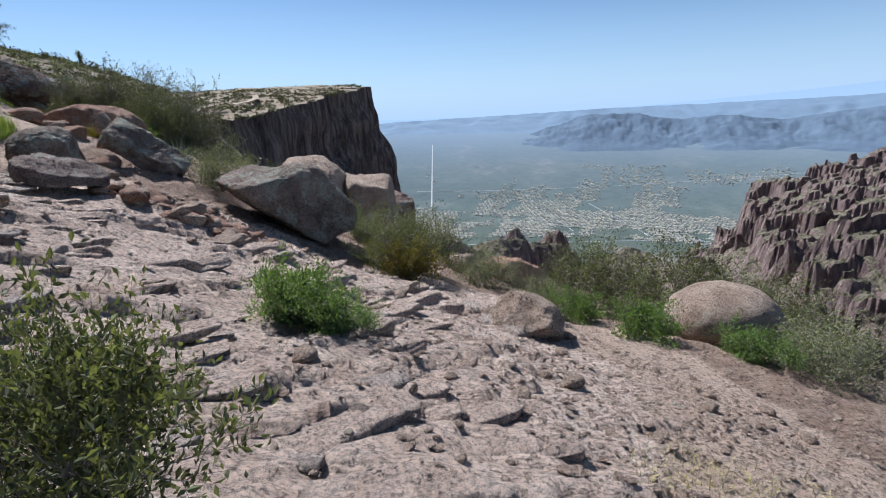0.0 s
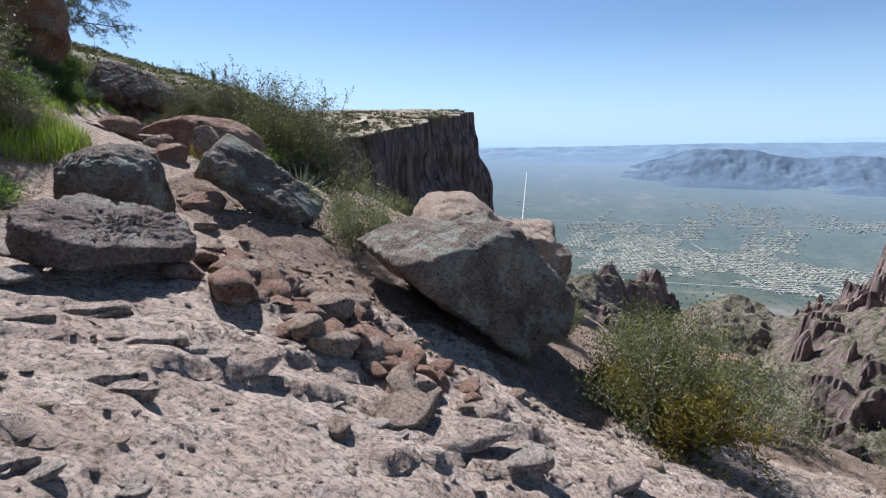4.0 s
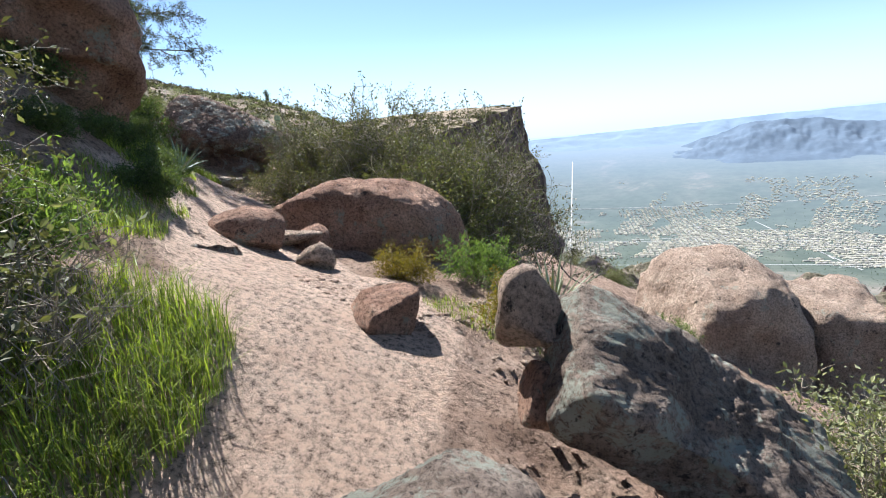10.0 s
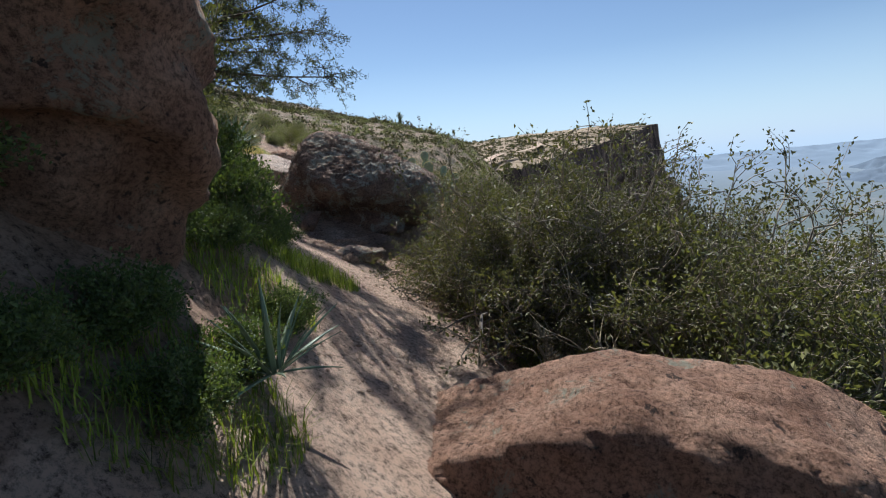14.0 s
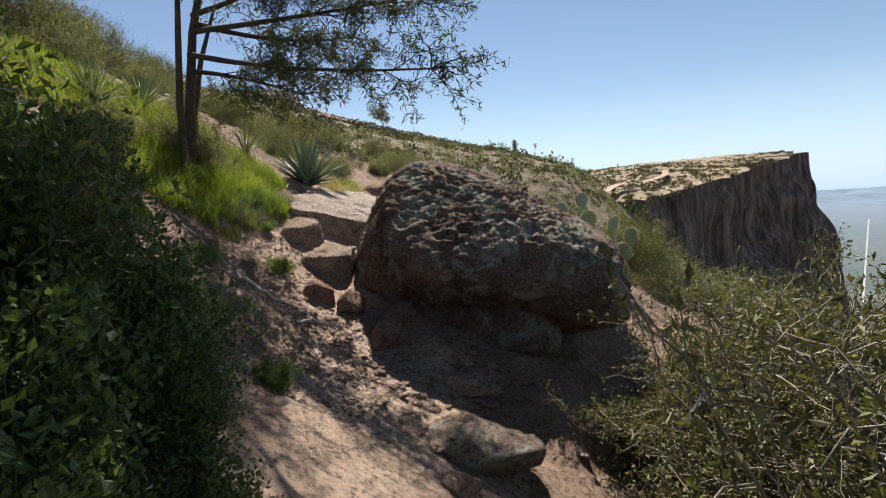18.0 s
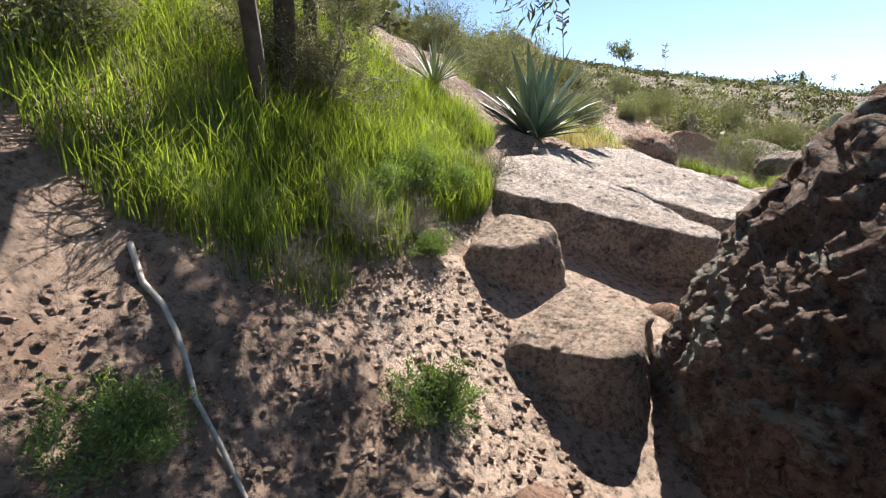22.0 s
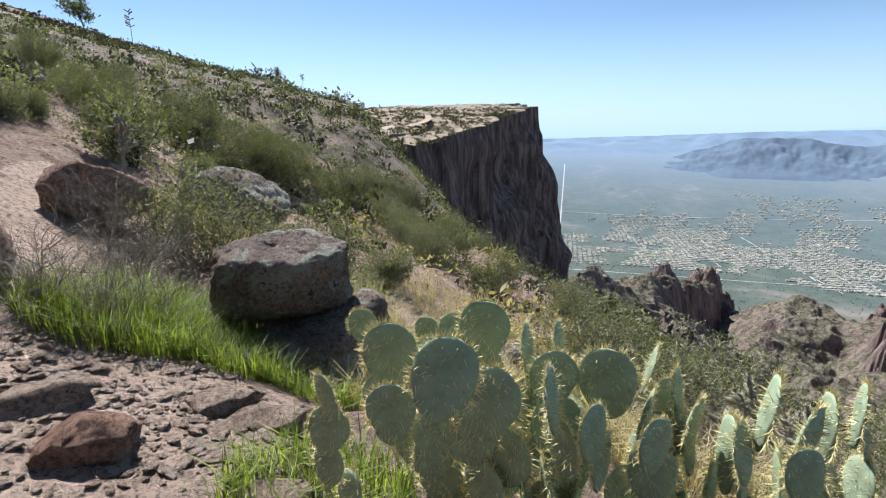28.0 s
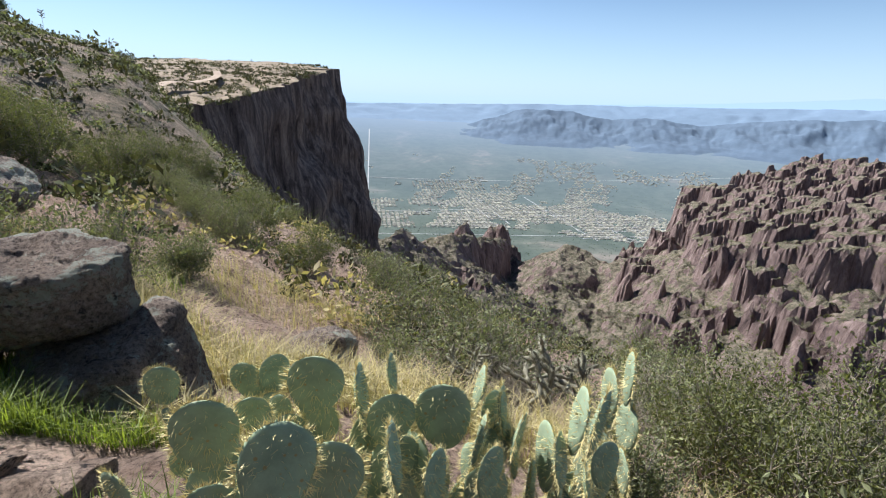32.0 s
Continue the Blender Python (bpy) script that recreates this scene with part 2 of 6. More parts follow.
def ground_material():
    """Bare rock, trodden dirt and gravelly soil by the mesh's own zones; far off, dry scrub."""
    m, n, l, b = nodes_of("mountain_ground")
    c = coords(n)
    big, mid, fine = tex(n, l, c, 0.5, 6, 0.6), tex(n, l, c, 3.0, 8, 0.65, 0.4), tex(n, l, c, 22, 9, 0.82)
    bed = n.new("ShaderNodeMapping")
    bed.inputs["Rotation"].default_value, bed.inputs["Scale"].default_value = (0.15, 0, radians(-27)), (1.6, 7.0, 7.0)
    l.new(c, bed.inputs["Vector"])
    layer = tex(n, l, bed.outputs[0], 1.5, 10, 0.72, 0.5)
    seam = n.new("ShaderNodeTexVoronoi")
    seam.feature, seam.inputs["Scale"].default_value = "DISTANCE_TO_EDGE", 0.75
    l.new(mixed(n, l, 0.12, bed.outputs[0], n_colour(n, l, c, 2.2), "LINEAR_LIGHT"), seam.inputs["Vector"])
    joint = ramp(n, l, seam.outputs["Distance"], [(0.004, (0, 0, 0)), (0.03, (1, 1, 1))])
    rock = ramp(n, l, mid, [(0.25, (0.41, 0.29, 0.225)), (0.5, (0.58, 0.445, 0.36)), (0.75, (0.68, 0.55, 0.46))])
    rock = mixed(n, l, 0.75, rock, ramp(n, l, layer, [(0.33, (0.5, 0.43, 0.39)), (0.43, (0.98, 0.97, 0.96)), (0.62, (1.25, 1.24, 1.22))]), "MULTIPLY")
    rock = mixed(n, l, 0.35, rock, ramp(n, l, joint, [(0.0, (0.3, 0.24, 0.2)), (1.0, (1, 1, 1))]), "MULTIPLY")
    soil = ramp(n, l, mid, [(0.3, (0.24, 0.155, 0.11)), (0.55, (0.37, 0.26, 0.195)), (0.75, (0.48, 0.36, 0.28))])
    dirt = ramp(n, l, mid, [(0.3, (0.45, 0.315, 0.235)), (0.7, (0.57, 0.43, 0.335))])
    scrub = ramp(n, l, tex(n, l, c, 0.5, 12, 0.8), [(0.38, (0.06, 0.055, 0.033)), (0.48, (0.15, 0.12, 0.08)), (0.6, (0.29, 0.215, 0.155))])
    a = {}
    for key in ("rock", "trail", "scrub"):
        at = n.new("ShaderNodeAttribute")
        at.attribute_name = key
        a[key] = at.outputs["Fac"]
    edge = lambda v: ramp(n, l, maths(n, l, "ADD", v, maths(n, l, "MULTIPLY", maths(n, l, "SUBTRACT", mid, 0.3), 0.9)), [(0.55, (0, 0, 0)), (0.72, (1, 1, 1))])
    col = mixed(n, l, edge(a["rock"]), soil, rock)
    col = mixed(n, l, edge(a["trail"]), col, dirt)
    col = mixed(n, l, a["scrub"], col, scrub)
    col = mixed(n, l, 0.9, col, ramp(n, l, fine, [(0.39, (0.18, 0.165, 0.155)), (0.455, (0.9, 0.9, 0.9)), (0.54, (1.5, 1.49, 1.47))]), "MULTIPLY")
    l.new(col, b.inputs["Base Color"])
    b.inputs["Roughness"].default_value = 0.95
    b.inputs["Specular IOR Level"].default_value = 0.15
    bare = maths(n, l, "MULTIPLY", a["rock"], maths(n, l, "SUBTRACT", 1.0, a["trail"]))
    relief = maths(n, l, "MULTIPLY", maths(n, l, "ADD", maths(n, l, "MULTIPLY", layer, 0.9), maths(n, l, "MULTIPLY", joint, 0.08)), bare)
    grit = maths(n, l, "ADD", tex(n, l, c, 14, 10, 0.8, 0.3), maths(n, l, "MULTIPLY", fine, 0.4))
    bumped(n, l, b, maths(n, l, "ADD", grit, relief), 1.0, 0.16)
    return m


def plain_material():
    """The valley floor: desert scrub, washes and pale clearings, with distance haze painted into the colour."""
    m, n, l, b = nodes_of("valley_floor_hazed")
    c = coords(n)
    big, mid = tex(n, l, c, 0.0022, 8, 0.62, 0.6), tex(n, l, c, 0.02, 9, 0.7)
    col = ramp(n, l, big, [(0.3, (0.06, 0.075, 0.05)), (0.5, (0.088, 0.102, 0.07)), (0.6, (0.115, 0.12, 0.086)), (0.68, (0.22, 0.185, 0.145))])
    col = mixed(n, l, 0.5, col, ramp(n, l, mid, [(0.38, (0.35, 0.4, 0.35)), (0.6, (1, 1, 1))]), "MULTIPLY")
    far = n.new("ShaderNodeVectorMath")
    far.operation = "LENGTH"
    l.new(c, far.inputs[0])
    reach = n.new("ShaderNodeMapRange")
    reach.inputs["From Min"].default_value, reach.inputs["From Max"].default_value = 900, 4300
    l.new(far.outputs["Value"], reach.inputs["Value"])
    # aerial haze put into the base colour, bluer and paler with distance
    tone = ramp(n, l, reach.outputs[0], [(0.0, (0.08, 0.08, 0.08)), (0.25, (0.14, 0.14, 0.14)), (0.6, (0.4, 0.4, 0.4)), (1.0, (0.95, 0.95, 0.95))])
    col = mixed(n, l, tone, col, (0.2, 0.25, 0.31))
    l.new(col, b.inputs["Base Color"])
    b.inputs["Roughness"].default_value = 1.0
    b.inputs["Specular IOR Level"].default_value = 0.0
    return m


def plain_colour(name, colour, rough=0.9, vary=0.3, scale=8.0, spread=0.0, through_light=0.0):
    """A matt colour with grain; spread lets each object differ, through_light lets leaves glow against the sun."""
    m, n, l, b = nodes_of(name)
    c = coords(n)
    lo, hi = tuple(v * (1 - vary) for v in colour), tuple(min(1, v * (1 + vary)) for v in colour)
    col = ramp(n, l, tex(n, l, c, scale, 6, 0.65), [(0.3, lo), (0.7, hi)])
    if spread:
        g = n.new("ShaderNodeNewGeometry").outputs["Random Per Island"]
        col = mixed(n, l, 1.0, col, ramp(n, l, g, [(0, (1 - spread,) * 3), (1, (1 + spread, 1 + 0.8 * spread, 1.0))]), "MULTIPLY")
    l.new(col, b.inputs["Base Color"])
    b.inputs["Roughness"].default_value = rough
    b.inputs["Specular IOR Level"].default_value = 0.25
    if through_light:
        t = n.new("ShaderNodeBsdfTranslucent")
        l.new(mixed(n, l, 1.0, col, (1.25, 1.3, 0.6), "MULTIPLY"), t.inputs["Color"])
        s = n.new("ShaderNodeMixShader")
        s.inputs[0].default_value = through_light
        l.new(b.outputs[0], s.inputs[1])
        l.new(t.outputs[0], s.inputs[2])
        l.new(s.outputs[0], n["Material Output"].inputs["Surface"])
    return m


leaf_olive = plain_colour("olive_leaves", (0.13, 0.14, 0.068), 0.6, 0.35, 4, 0.45, 0.3)
leaf_grey = plain_colour("grey_green_leaves", (0.19, 0.205, 0.125), 0.7, 0.3, 4, 0.4, 0.25)
leaf_green = plain_colour("fresh_green_leaves", (0.14, 0.205, 0.07), 0.6, 0.3, 4, 0.4, 0.35)
leaf_deep = plain_colour("deep_green_leaves", (0.085, 0.12, 0.045), 0.6, 0.35, 4, 0.4, 0.3)
scrub_brown = plain_colour("brown_scrub", (0.115, 0.1, 0.058), 0.8, 0.4, 0.5, 0.5)
leaf_thorn = plain_colour("thicket_leaves", (0.115, 0.118, 0.06), 0.6, 0.4, 4, 0.5, 0.2)
bark_lichen = plain_colour("lichened_bark", (0.4, 0.36, 0.27), 0.9, 0.45, 18, 0.2)
leaf_hill = plain_colour("hill_scrub_leaves", (0.085, 0.085, 0.048), 0.7, 0.4, 2, 0.5, 0.15)
leaf_dry = plain_colour("dry_straw", (0.42, 0.36, 0.22), 0.8, 0.3, 4, 0.35, 0.3)
leaf_yellow = plain_colour("yellowing_leaves", (0.19, 0.15, 0.03), 0.6, 0.3, 4, 0.4, 0.3)
grass_green = plain_colour("spring_grass", (0.19, 0.245, 0.06), 0.55, 0.45, 2.5, 0.6, 0.42)
needle = plain_colour("juniper_needles", (0.07, 0.085, 0.05), 0.7, 0.3, 4, 0.4, 0.2)
bark_grey = plain_colour("grey_bark", (0.21, 0.185, 0.165), 0.9, 0.4, 20, 0.3)
bark_dark = plain_colour("dark_bark", (0.075, 0.055, 0.045), 0.9, 0.4, 14, 0.2)
twig_grey = plain_colour("grey_twigs", (0.24, 0.21, 0.19), 0.9, 0.4, 20, 0.4)
cactus_green = plain_colour("cactus_skin", (0.24, 0.29, 0.15), 0.65, 0.3, 9)
def pad_skin():
    m = plain_colour("cactus_skin", (0.26, 0.315, 0.2), 0.6, 0.3, 9)
    n, l, b = m.node_tree.nodes, m.node_tree.links, m.node_tree.nodes["Principled BSDF"]
    v = n.new("ShaderNodeTexVoronoi")
    v.inputs["Scale"].default_value, v.inputs["Randomness"].default_value = 34, 0.55
    l.new(coords(n), v.inputs["Vector"])
    old = b.inputs["Base Color"].links[0].from_socket
    l.new(mixed(n, l, ramp(n, l, v.outputs["Distance"], [(0.13, (1, 1, 1)), (0.2, (0, 0, 0))]), old, (0.3, 0.22, 0.09)), b.inputs["Base Color"])
    return m


cactus_pad = pad_skin()
spine_pale = plain_colour("cactus_spines", (0.66, 0.55, 0.26), 0.6, 0.2, 9)
cholla_pale = plain_colour("cholla_spines", (0.36, 0.34, 0.24), 0.7, 0.3, 12)
cholla_skin = plain_colour("cholla_skin", (0.2, 0.18, 0.125), 0.8, 0.35, 14)
agave_green = plain_colour("agave_leaf", (0.15, 0.2, 0.13), 0.45, 0.25, 5)
yucca_dry = plain_colour("yucca_leaf", (0.28, 0.31, 0.18), 0.5, 0.3, 5)
mesa_soil = plain_colour("mesa_top_soil", (0.23, 0.175, 0.115), 0.95, 0.45, 0.5)
house_pale = plain_colour("pale_roofs", (0.44, 0.425, 0.4), 0.8, 0.2, 0.05, 0.3)
road_pale = plain_colour("pale_road", (0.36, 0.36, 0.35), 0.9, 0.1, 0.02)
tree_far = plain_colour("far_trees", (0.07, 0.1, 0.065), 0.9, 0.3, 0.1, 0.3)
# blue of both ranges is distance haze painted as base colour, paler farther off
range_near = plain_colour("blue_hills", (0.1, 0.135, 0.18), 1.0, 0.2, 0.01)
range_far = plain_colour("hazed_hills_far", (0.16, 0.215, 0.28), 1.0, 0.1, 0.005)
wood_pale = plain_colour("weathered_wood", (0.36, 0.31, 0.26), 0.85, 0.35, 25)
cliff_rock = rock_material("cliff_rock", (0.018, 0.013, 0.012), (0.095, 0.067, 0.058), (0.24, 0.175, 0.14), None, 0, 0.3, (1.0, 1.0, 0.12))
butte_rock = rock_material("butte_rock", (0.07, 0.052, 0.047), (0.18, 0.135, 0.118), (0.32, 0.25, 0.215), None, 0, 0.05, (1.0, 1.0, 0.3))
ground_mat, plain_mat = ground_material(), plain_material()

# ---- the lie of the land ----
# places on and beside the trail: x, y, height
TRAIL_SPOTS = [
    (0, -6, 0.25), (0, 0, 0.0), (-0.2, 6, -0.95), (-2.9, 5, 0.0), (-5.2, 7.3, 0.4), (-6.3, 9.2, 0.62), (-7.9, 9.6, 0.95),
    (-7.4, 10.6, 1.0), (-8.3, 11.6, 1.4), (-9.6, 12.2, 1.6), (-10.8, 13.9, 1.7), (-12.4, 15.9, 1.85), (-14.2, 17.3, 2.0),
    (-15.6, 18.4, 2.15), (-17.0, 18.9, 2.5), (-18.0, 20.2, 2.95), (-18.9, 21.2, 3.2), (-19.6, 22.6, 3.15), (-20.2, 24.0, 3.25),
    (-22.3, 25.6, 3.5), (-23.9, 27.2, 3.8), (-14.3, 20.9, 1.75), (-16.2, 21.2, 2.2), (-15.6, 19.7, 2.3)]
SIDE_SPOTS = [
    (6, -5, -1.6), (-7, -4, 2.2), (-5.5, 3.5, 1.05), (-9, 5.5, 1.9), (5, 8, -2.65), (1, 10.4, -2.5), (-2.7, 9.8, -1.0), (-5.4, 11.6, 0.15),
    (-4.3, 16.5, -1.5), (-2, 18, -2.7), (3.5, 18, -5.0), (-1.3, 20.9, -3.3), (-8.1, 14.8, 0.9), (-10, 10.2, 2.6), (-12, 10.6, 4.6), (-12.4, 13.6, 3.2),
    (-15, 13, 5.2), (-15.6, 16.2, 3.2), (-18.8, 18.0, 4.4), (-22, 20.5, 5.2), (-25, 24.5, 5.0), (-11.5, 20, 0.5), (-17.6, 24.4, 2.5),
    (-15.7, 24.7, 2.0), (-20.1, 25.7, 2.7), (-18.5, 28, 1.4), (-16.9, 26.8, 1.5), (-19.2, 24.3, 3.05), (-18.8, 23.3, 3.25), (-18.2, 23.3, 3.15), (-17.8, 22.9, 3.0), (-18.3, 24.0, 3.1), (-17.4, 23.6, 2.85), (-17.05, 18.75, 2.62), (-17.2, 19.0, 2.84), (-17.55, 19.5, 2.96), (-17.55, 20.0, 2.98), (-18.3, 18.7, 3.4), (5.6, 6.2, -2.45), (8.5, 8, -3.6)]


def spot_field():
    s = np.array(TRAIL_SPOTS + SIDE_SPOTS, float)
    d = np.sqrt(((s[:, None, :2] - s[None, :, :2]) ** 2).sum(-1) + 1.0)
    n = len(s)
    a = np.zeros((n + 3, n + 3))
    a[:n, :n] = d + 0.15 * -np.eye(n)
    a[:n, n], a[n, :n] = 1, 1
    a[:n, n + 1:], a[n + 1:, :n] = s[:, :2], s[:, :2].T
    w = np.linalg.solve(a, np.r_[s[:, 2], 0, 0, 0])
    return s, w


SPOTS, WEIGHTS = spot_field()
LINE = np.array(TRAIL_SPOTS[1:21], float)[[0, 2, 3, 4, 5, 7, 8, 9, 10, 11, 12, 13, 14, 15, 16, 17, 18, 19]]


def off_line(x, y, line):
    """Distance to a line in plan."""
    best = np.full(np.shape(x), 1e9)
    for (ax, ay), (bx, by) in zip(line[:-1, :2], line[1:, :2]):
        dx, dy = bx - ax, by - ay
        t = np.clip(((x - ax) * dx + (y - ay) * dy) / (dx * dx + dy * dy), 0, 1)
        best = np.minimum(best, np.hypot(x - ax - t * dx, y - ay - t * dy))
    return best


def far_height(x, y):
    """Hillside to the left, a canyon to the right, the valley floor beyond."""
    left = 3 + 0.3 * np.maximum(0, -(x + 22)) - 0.1 * np.maximum(0, y - 45) - 0.04 * np.maximum(0, -y)
    left = np.minimum(left, 60 + 0 * x)
    r = (x + 20) * 0.927 + (y - 25) * 0.375
    slope = np.where(r > 0, -0.85 * r, 0) + np.where(r > 25, 0.12 * (r - 25), 0)
    z = left + slope + 1.5 * fbm(xyz(x, y, 0.03), 4, 3).reshape(np.shape(x))
    floor = -420 + 0.12 * np.maximum(0, np.hypot(x, y) - 2300)
    z = np.maximum(z, floor)
    return z


def smooth_height(x, y):
    """Land without its small relief."""
    x, y = np.asarray(x, float), np.asarray(y, float)
    k = step(9, 26, off_line(x, y, LINE))
    out = np.zeros(np.shape(x))
    i = k < 1
    xn, yn = x[i], y[i]
    near = WEIGHTS[-3] + WEIGHTS[-2] * xn + WEIGHTS[-1] * yn
    for (sx, sy, _), w in zip(SPOTS, WEIGHTS):
        near = near + w * np.sqrt((xn - sx) ** 2 + (yn - sy) ** 2 + 1.0)
    out[i] = near * (1 - k[i])
    j = k > 0
    out[j] += far_height(x[j], y[j]) * k[j]
    return out


def zones(x, y):
    """How far the ground is bare rock, trodden trail, scrub."""
    d = off_line(x, y, LINE)
    n = fbm(xyz(x, y, 0.6), 3, 9).reshape(np.shape(x))
    rock = step(9.2, 8.0, y - 0.35 * (x + 5) + 1.0 * n) * step(3.5, 1.5, x + 0.5 * n) * step(-8.5, -7, x)
    trail = step(1.0, 0.45, d + 0.25 * n) * step(8.2, 9.2, y)
    trail = np.maximum(trail, step(1.5, 0.5, np.abs(x - 2.2 - 0.1 * y) + 0.3 * n) * step(9.5, 7, y) * 0.9)
    scrub = step(6, 18, d)
    return rock, trail, scrub


def ledges(x, y):
    """Broken layers of the bare rock."""
    s, c = 0.86 * x + 0.51 * y, 0.86 * y - 0.51 * x
    wave = fbm(np.stack([s * 0.22, c * 0.45, 0 * s], -1), 3, 21, 0.5).reshape(np.shape(x))
    out = 0
    for gap, tall, seed, bend, long_ in ((0.85, 0.085, 23, 1.4, 0.7), (0.36, 0.05, 25, 2.4, 1.0), (0.15, 0.025, 27, 3.8, 1.5)):
        u = c / gap + bend * wave + 0.34 * fbm(np.stack([s * 1.8, c * 2.6, 0 * s], -1), 4, seed, 0.6).reshape(np.shape(x))
        f = u - np.floor(u)
        live = step(-0.05, 0.3, vnoise(np.stack([s * long_, np.floor(u) * 1.7, 0 * s + seed], -1), seed).reshape(np.shape(x)))
        out = out + tall * live * step(0.0, 0.045 / gap, f) * (1 - f) ** 0.8
    return out


def height(x, y):
    x, y = np.asarray(x, float), np.asarray(y, float)
    rock, trail, scrub = zones(x, y)
    z = smooth_height(x, y)
    fine = 0.05 * fbm(xyz(x, y, 1.3), 6, 31, 0.58).reshape(np.shape(x)) + 0.02 * fbm(xyz(x, y, 7.0), 3, 35).reshape(np.shape(x))
    near = 1 - scrub
    return z + near * (rock * (ledges(x, y) - 0.03) + fine * (1 - 0.7 * trail) + (1 - trail) * (1 - rock) * 0.07 * fbm(xyz(x, y, 2.6), 4, 41).reshape(np.shape(x)))


def ground_at(x, y):
    return float(height(np.array([x]), np.array([y]))[0])


def axis(pieces, far_lo, far_hi, back, ahead):
    """Close lines along the walk, then wider and wider ones out to the horizon."""
    mid = np.concatenate([np.arange(a, b - c / 2, c) for a, b, c in pieces])
    tail, v, s = [], mid[-1], 0.08
    while v < far_hi:
        s *= ahead
        v += s
        tail.append(v)
    head, v, s = [], mid[0], 0.08
    while v > far_lo:
        s *= back
        v -= s
        head.append(v)
    return np.concatenate([head[::-1], mid, tail])


gx = axis([(-25, -7.5, 0.07), (-7.5, 3, 0.042), (3, 6.5, 0.07)], -4900, 4900, 1.06, 1.03)
gy = axis([(-0.5, 9.5, 0.042), (9.5, 29, 0.07)], -4900, 4900, 1.1, 1.03)
GX, GY = np.meshgrid(gx, gy)
GZ = height(GX.ravel(), GY.ravel())
nx, ny = len(gx), len(gy)
ids = np.arange(nx * ny).reshape(ny, nx)
cells = np.stack([ids[:-1, :-1], ids[:-1, 1:], ids[1:, 1:], ids[1:, :-1]], -1).reshape(-1, 4)
ground_mesh = mesh_of("ground", np.stack([GX.ravel(), GY.ravel(), GZ], 1), cells)
for key, v in zip(("rock", "trail", "scrub"), zones(GX.ravel(), GY.ravel())):
    ground_mesh.attributes.new(key, "FLOAT", "POINT").data.foreach_set("value", v.astype(np.float32))
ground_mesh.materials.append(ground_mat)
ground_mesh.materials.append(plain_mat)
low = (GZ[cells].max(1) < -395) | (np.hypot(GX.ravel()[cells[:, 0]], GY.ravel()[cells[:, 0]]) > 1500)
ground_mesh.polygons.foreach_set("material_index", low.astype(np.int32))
ground = tagged(new("ground", ground_mesh), "stony mountain trail, bare pale rock and scrub slopes falling to a green valley", "ground", kind="structure")


# ---- rocks ----
def rock_shape(size, seed, detail=4, cuts=9, rough=0.10, flat=0.0, strata=0.0, box=0.0, pits=0.0, crust=0.0, shape=None):
    """A weathered block: a ball cut by planes, then worn, pitted and layered."""
    rng = np.random.default_rng(seed)
    v, f = ico(detail)
    v = v.copy()
    if box:
        v /= (np.abs(v) ** box).sum(1, keepdims=True) ** (1 / box)
    for _ in range(cuts):
        n = rng.normal(size=3)
        n /= np.linalg.norm(n)
        d = rng.uniform(0.55, 0.85)
        over = v @ n - d
        v -= np.outer(np.maximum(0, over) * 0.92, n)
    v /= np.abs(v).max(0)
    if shape:
        v = shape(v)
    size = np.array(size, float) / 2
    v = v * size
    if flat:
        v[:, 2] = np.where(v[:, 2] < 0, v[:, 2] * (1 - flat), v[:, 2])
    g = float(np.cbrt(np.prod(size)))
    n = v / np.linalg.norm(v / size, axis=1, keepdims=True) / size ** 2
    n /= np.linalg.norm(n, axis=1, keepdims=True)
    h = rough * g * (0.9 * fbm(v / g * 1.3, 3, seed) + 0.45 * fbm(v / g * 4.5, 4, seed + 7, 0.6) + 0.14 * fbm(v / g * 17, 3, seed + 8, 0.6))
    if strata:
        w = v @ np.array([0.25, 0.1, 1.0]) / g * 6 + 1.2 * fbm(v / g * 1.6, 3, seed + 3)
        h += strata * g * (np.abs((w % 1.0) - 0.5) - 0.25)
    if pits:
        h -= pits * g * np.maximum(0, fbm(v / g * 3.2, 3, seed + 11) - 0.15) + 0.4 * pits * g * np.abs(fbm(v / g * 9.0, 3, seed + 12))
    if crust:
        w = v / g
        h += crust * g * (0.5 - np.abs(fbm(np.stack([w[:, 0] * 4.0 + 0.8 * w[:, 2], w[:, 1] * 8.0, w[:, 2] * 9.0], 1), 4, seed + 15, 0.62)) * 1.6)
        h -= 0.6 * crust * g * step(0.1, 0.35, fbm(w * 9.0, 3, seed + 16))
    return v + n * h[:, None], f


def rock(name, at, size, turn=(0, 0, 0), seed=0, material=None, label="", detail=4, group="", settle=None, stacked=False, **k):
    co, f = rock_shape(size, seed, detail, **k)
    me = mesh_of(name, co, f, material or rock_tan)
    ob = new(name, me)
    x, y = at[:2]
    z = at[2] if len(at) > 2 else ground_at(x, y) + size[2] * (settle if settle is not None else 0.3)
    low_point = float((co @ np.array(Euler([radians(q) for q in turn]).to_matrix()).T)[:, 2].min())
    if not stacked:
        z = min(z, ground_at(x, y) - low_point - (0.34 if size[2] < 0.6 else 0.12) * size[2])
    ob.matrix_basis = pose(x, y, z, *turn)
    return tagged(ob, label, "rock" if "boulder" not in name else "boulder", group)


def face_ways(v, f):
    """Outward directions at the corners of a mesh."""
    k = np.cross(v[f[:, 1]] - v[f[:, 0]], v[f[:, 2]] - v[f[:, 0]])
    n = np.zeros_like(v)
    for j in range(3):
        np.add.at(n, f[:, j], k)
    return n / (np.linalg.norm(n, axis=1, keepdims=True) + 1e-12)


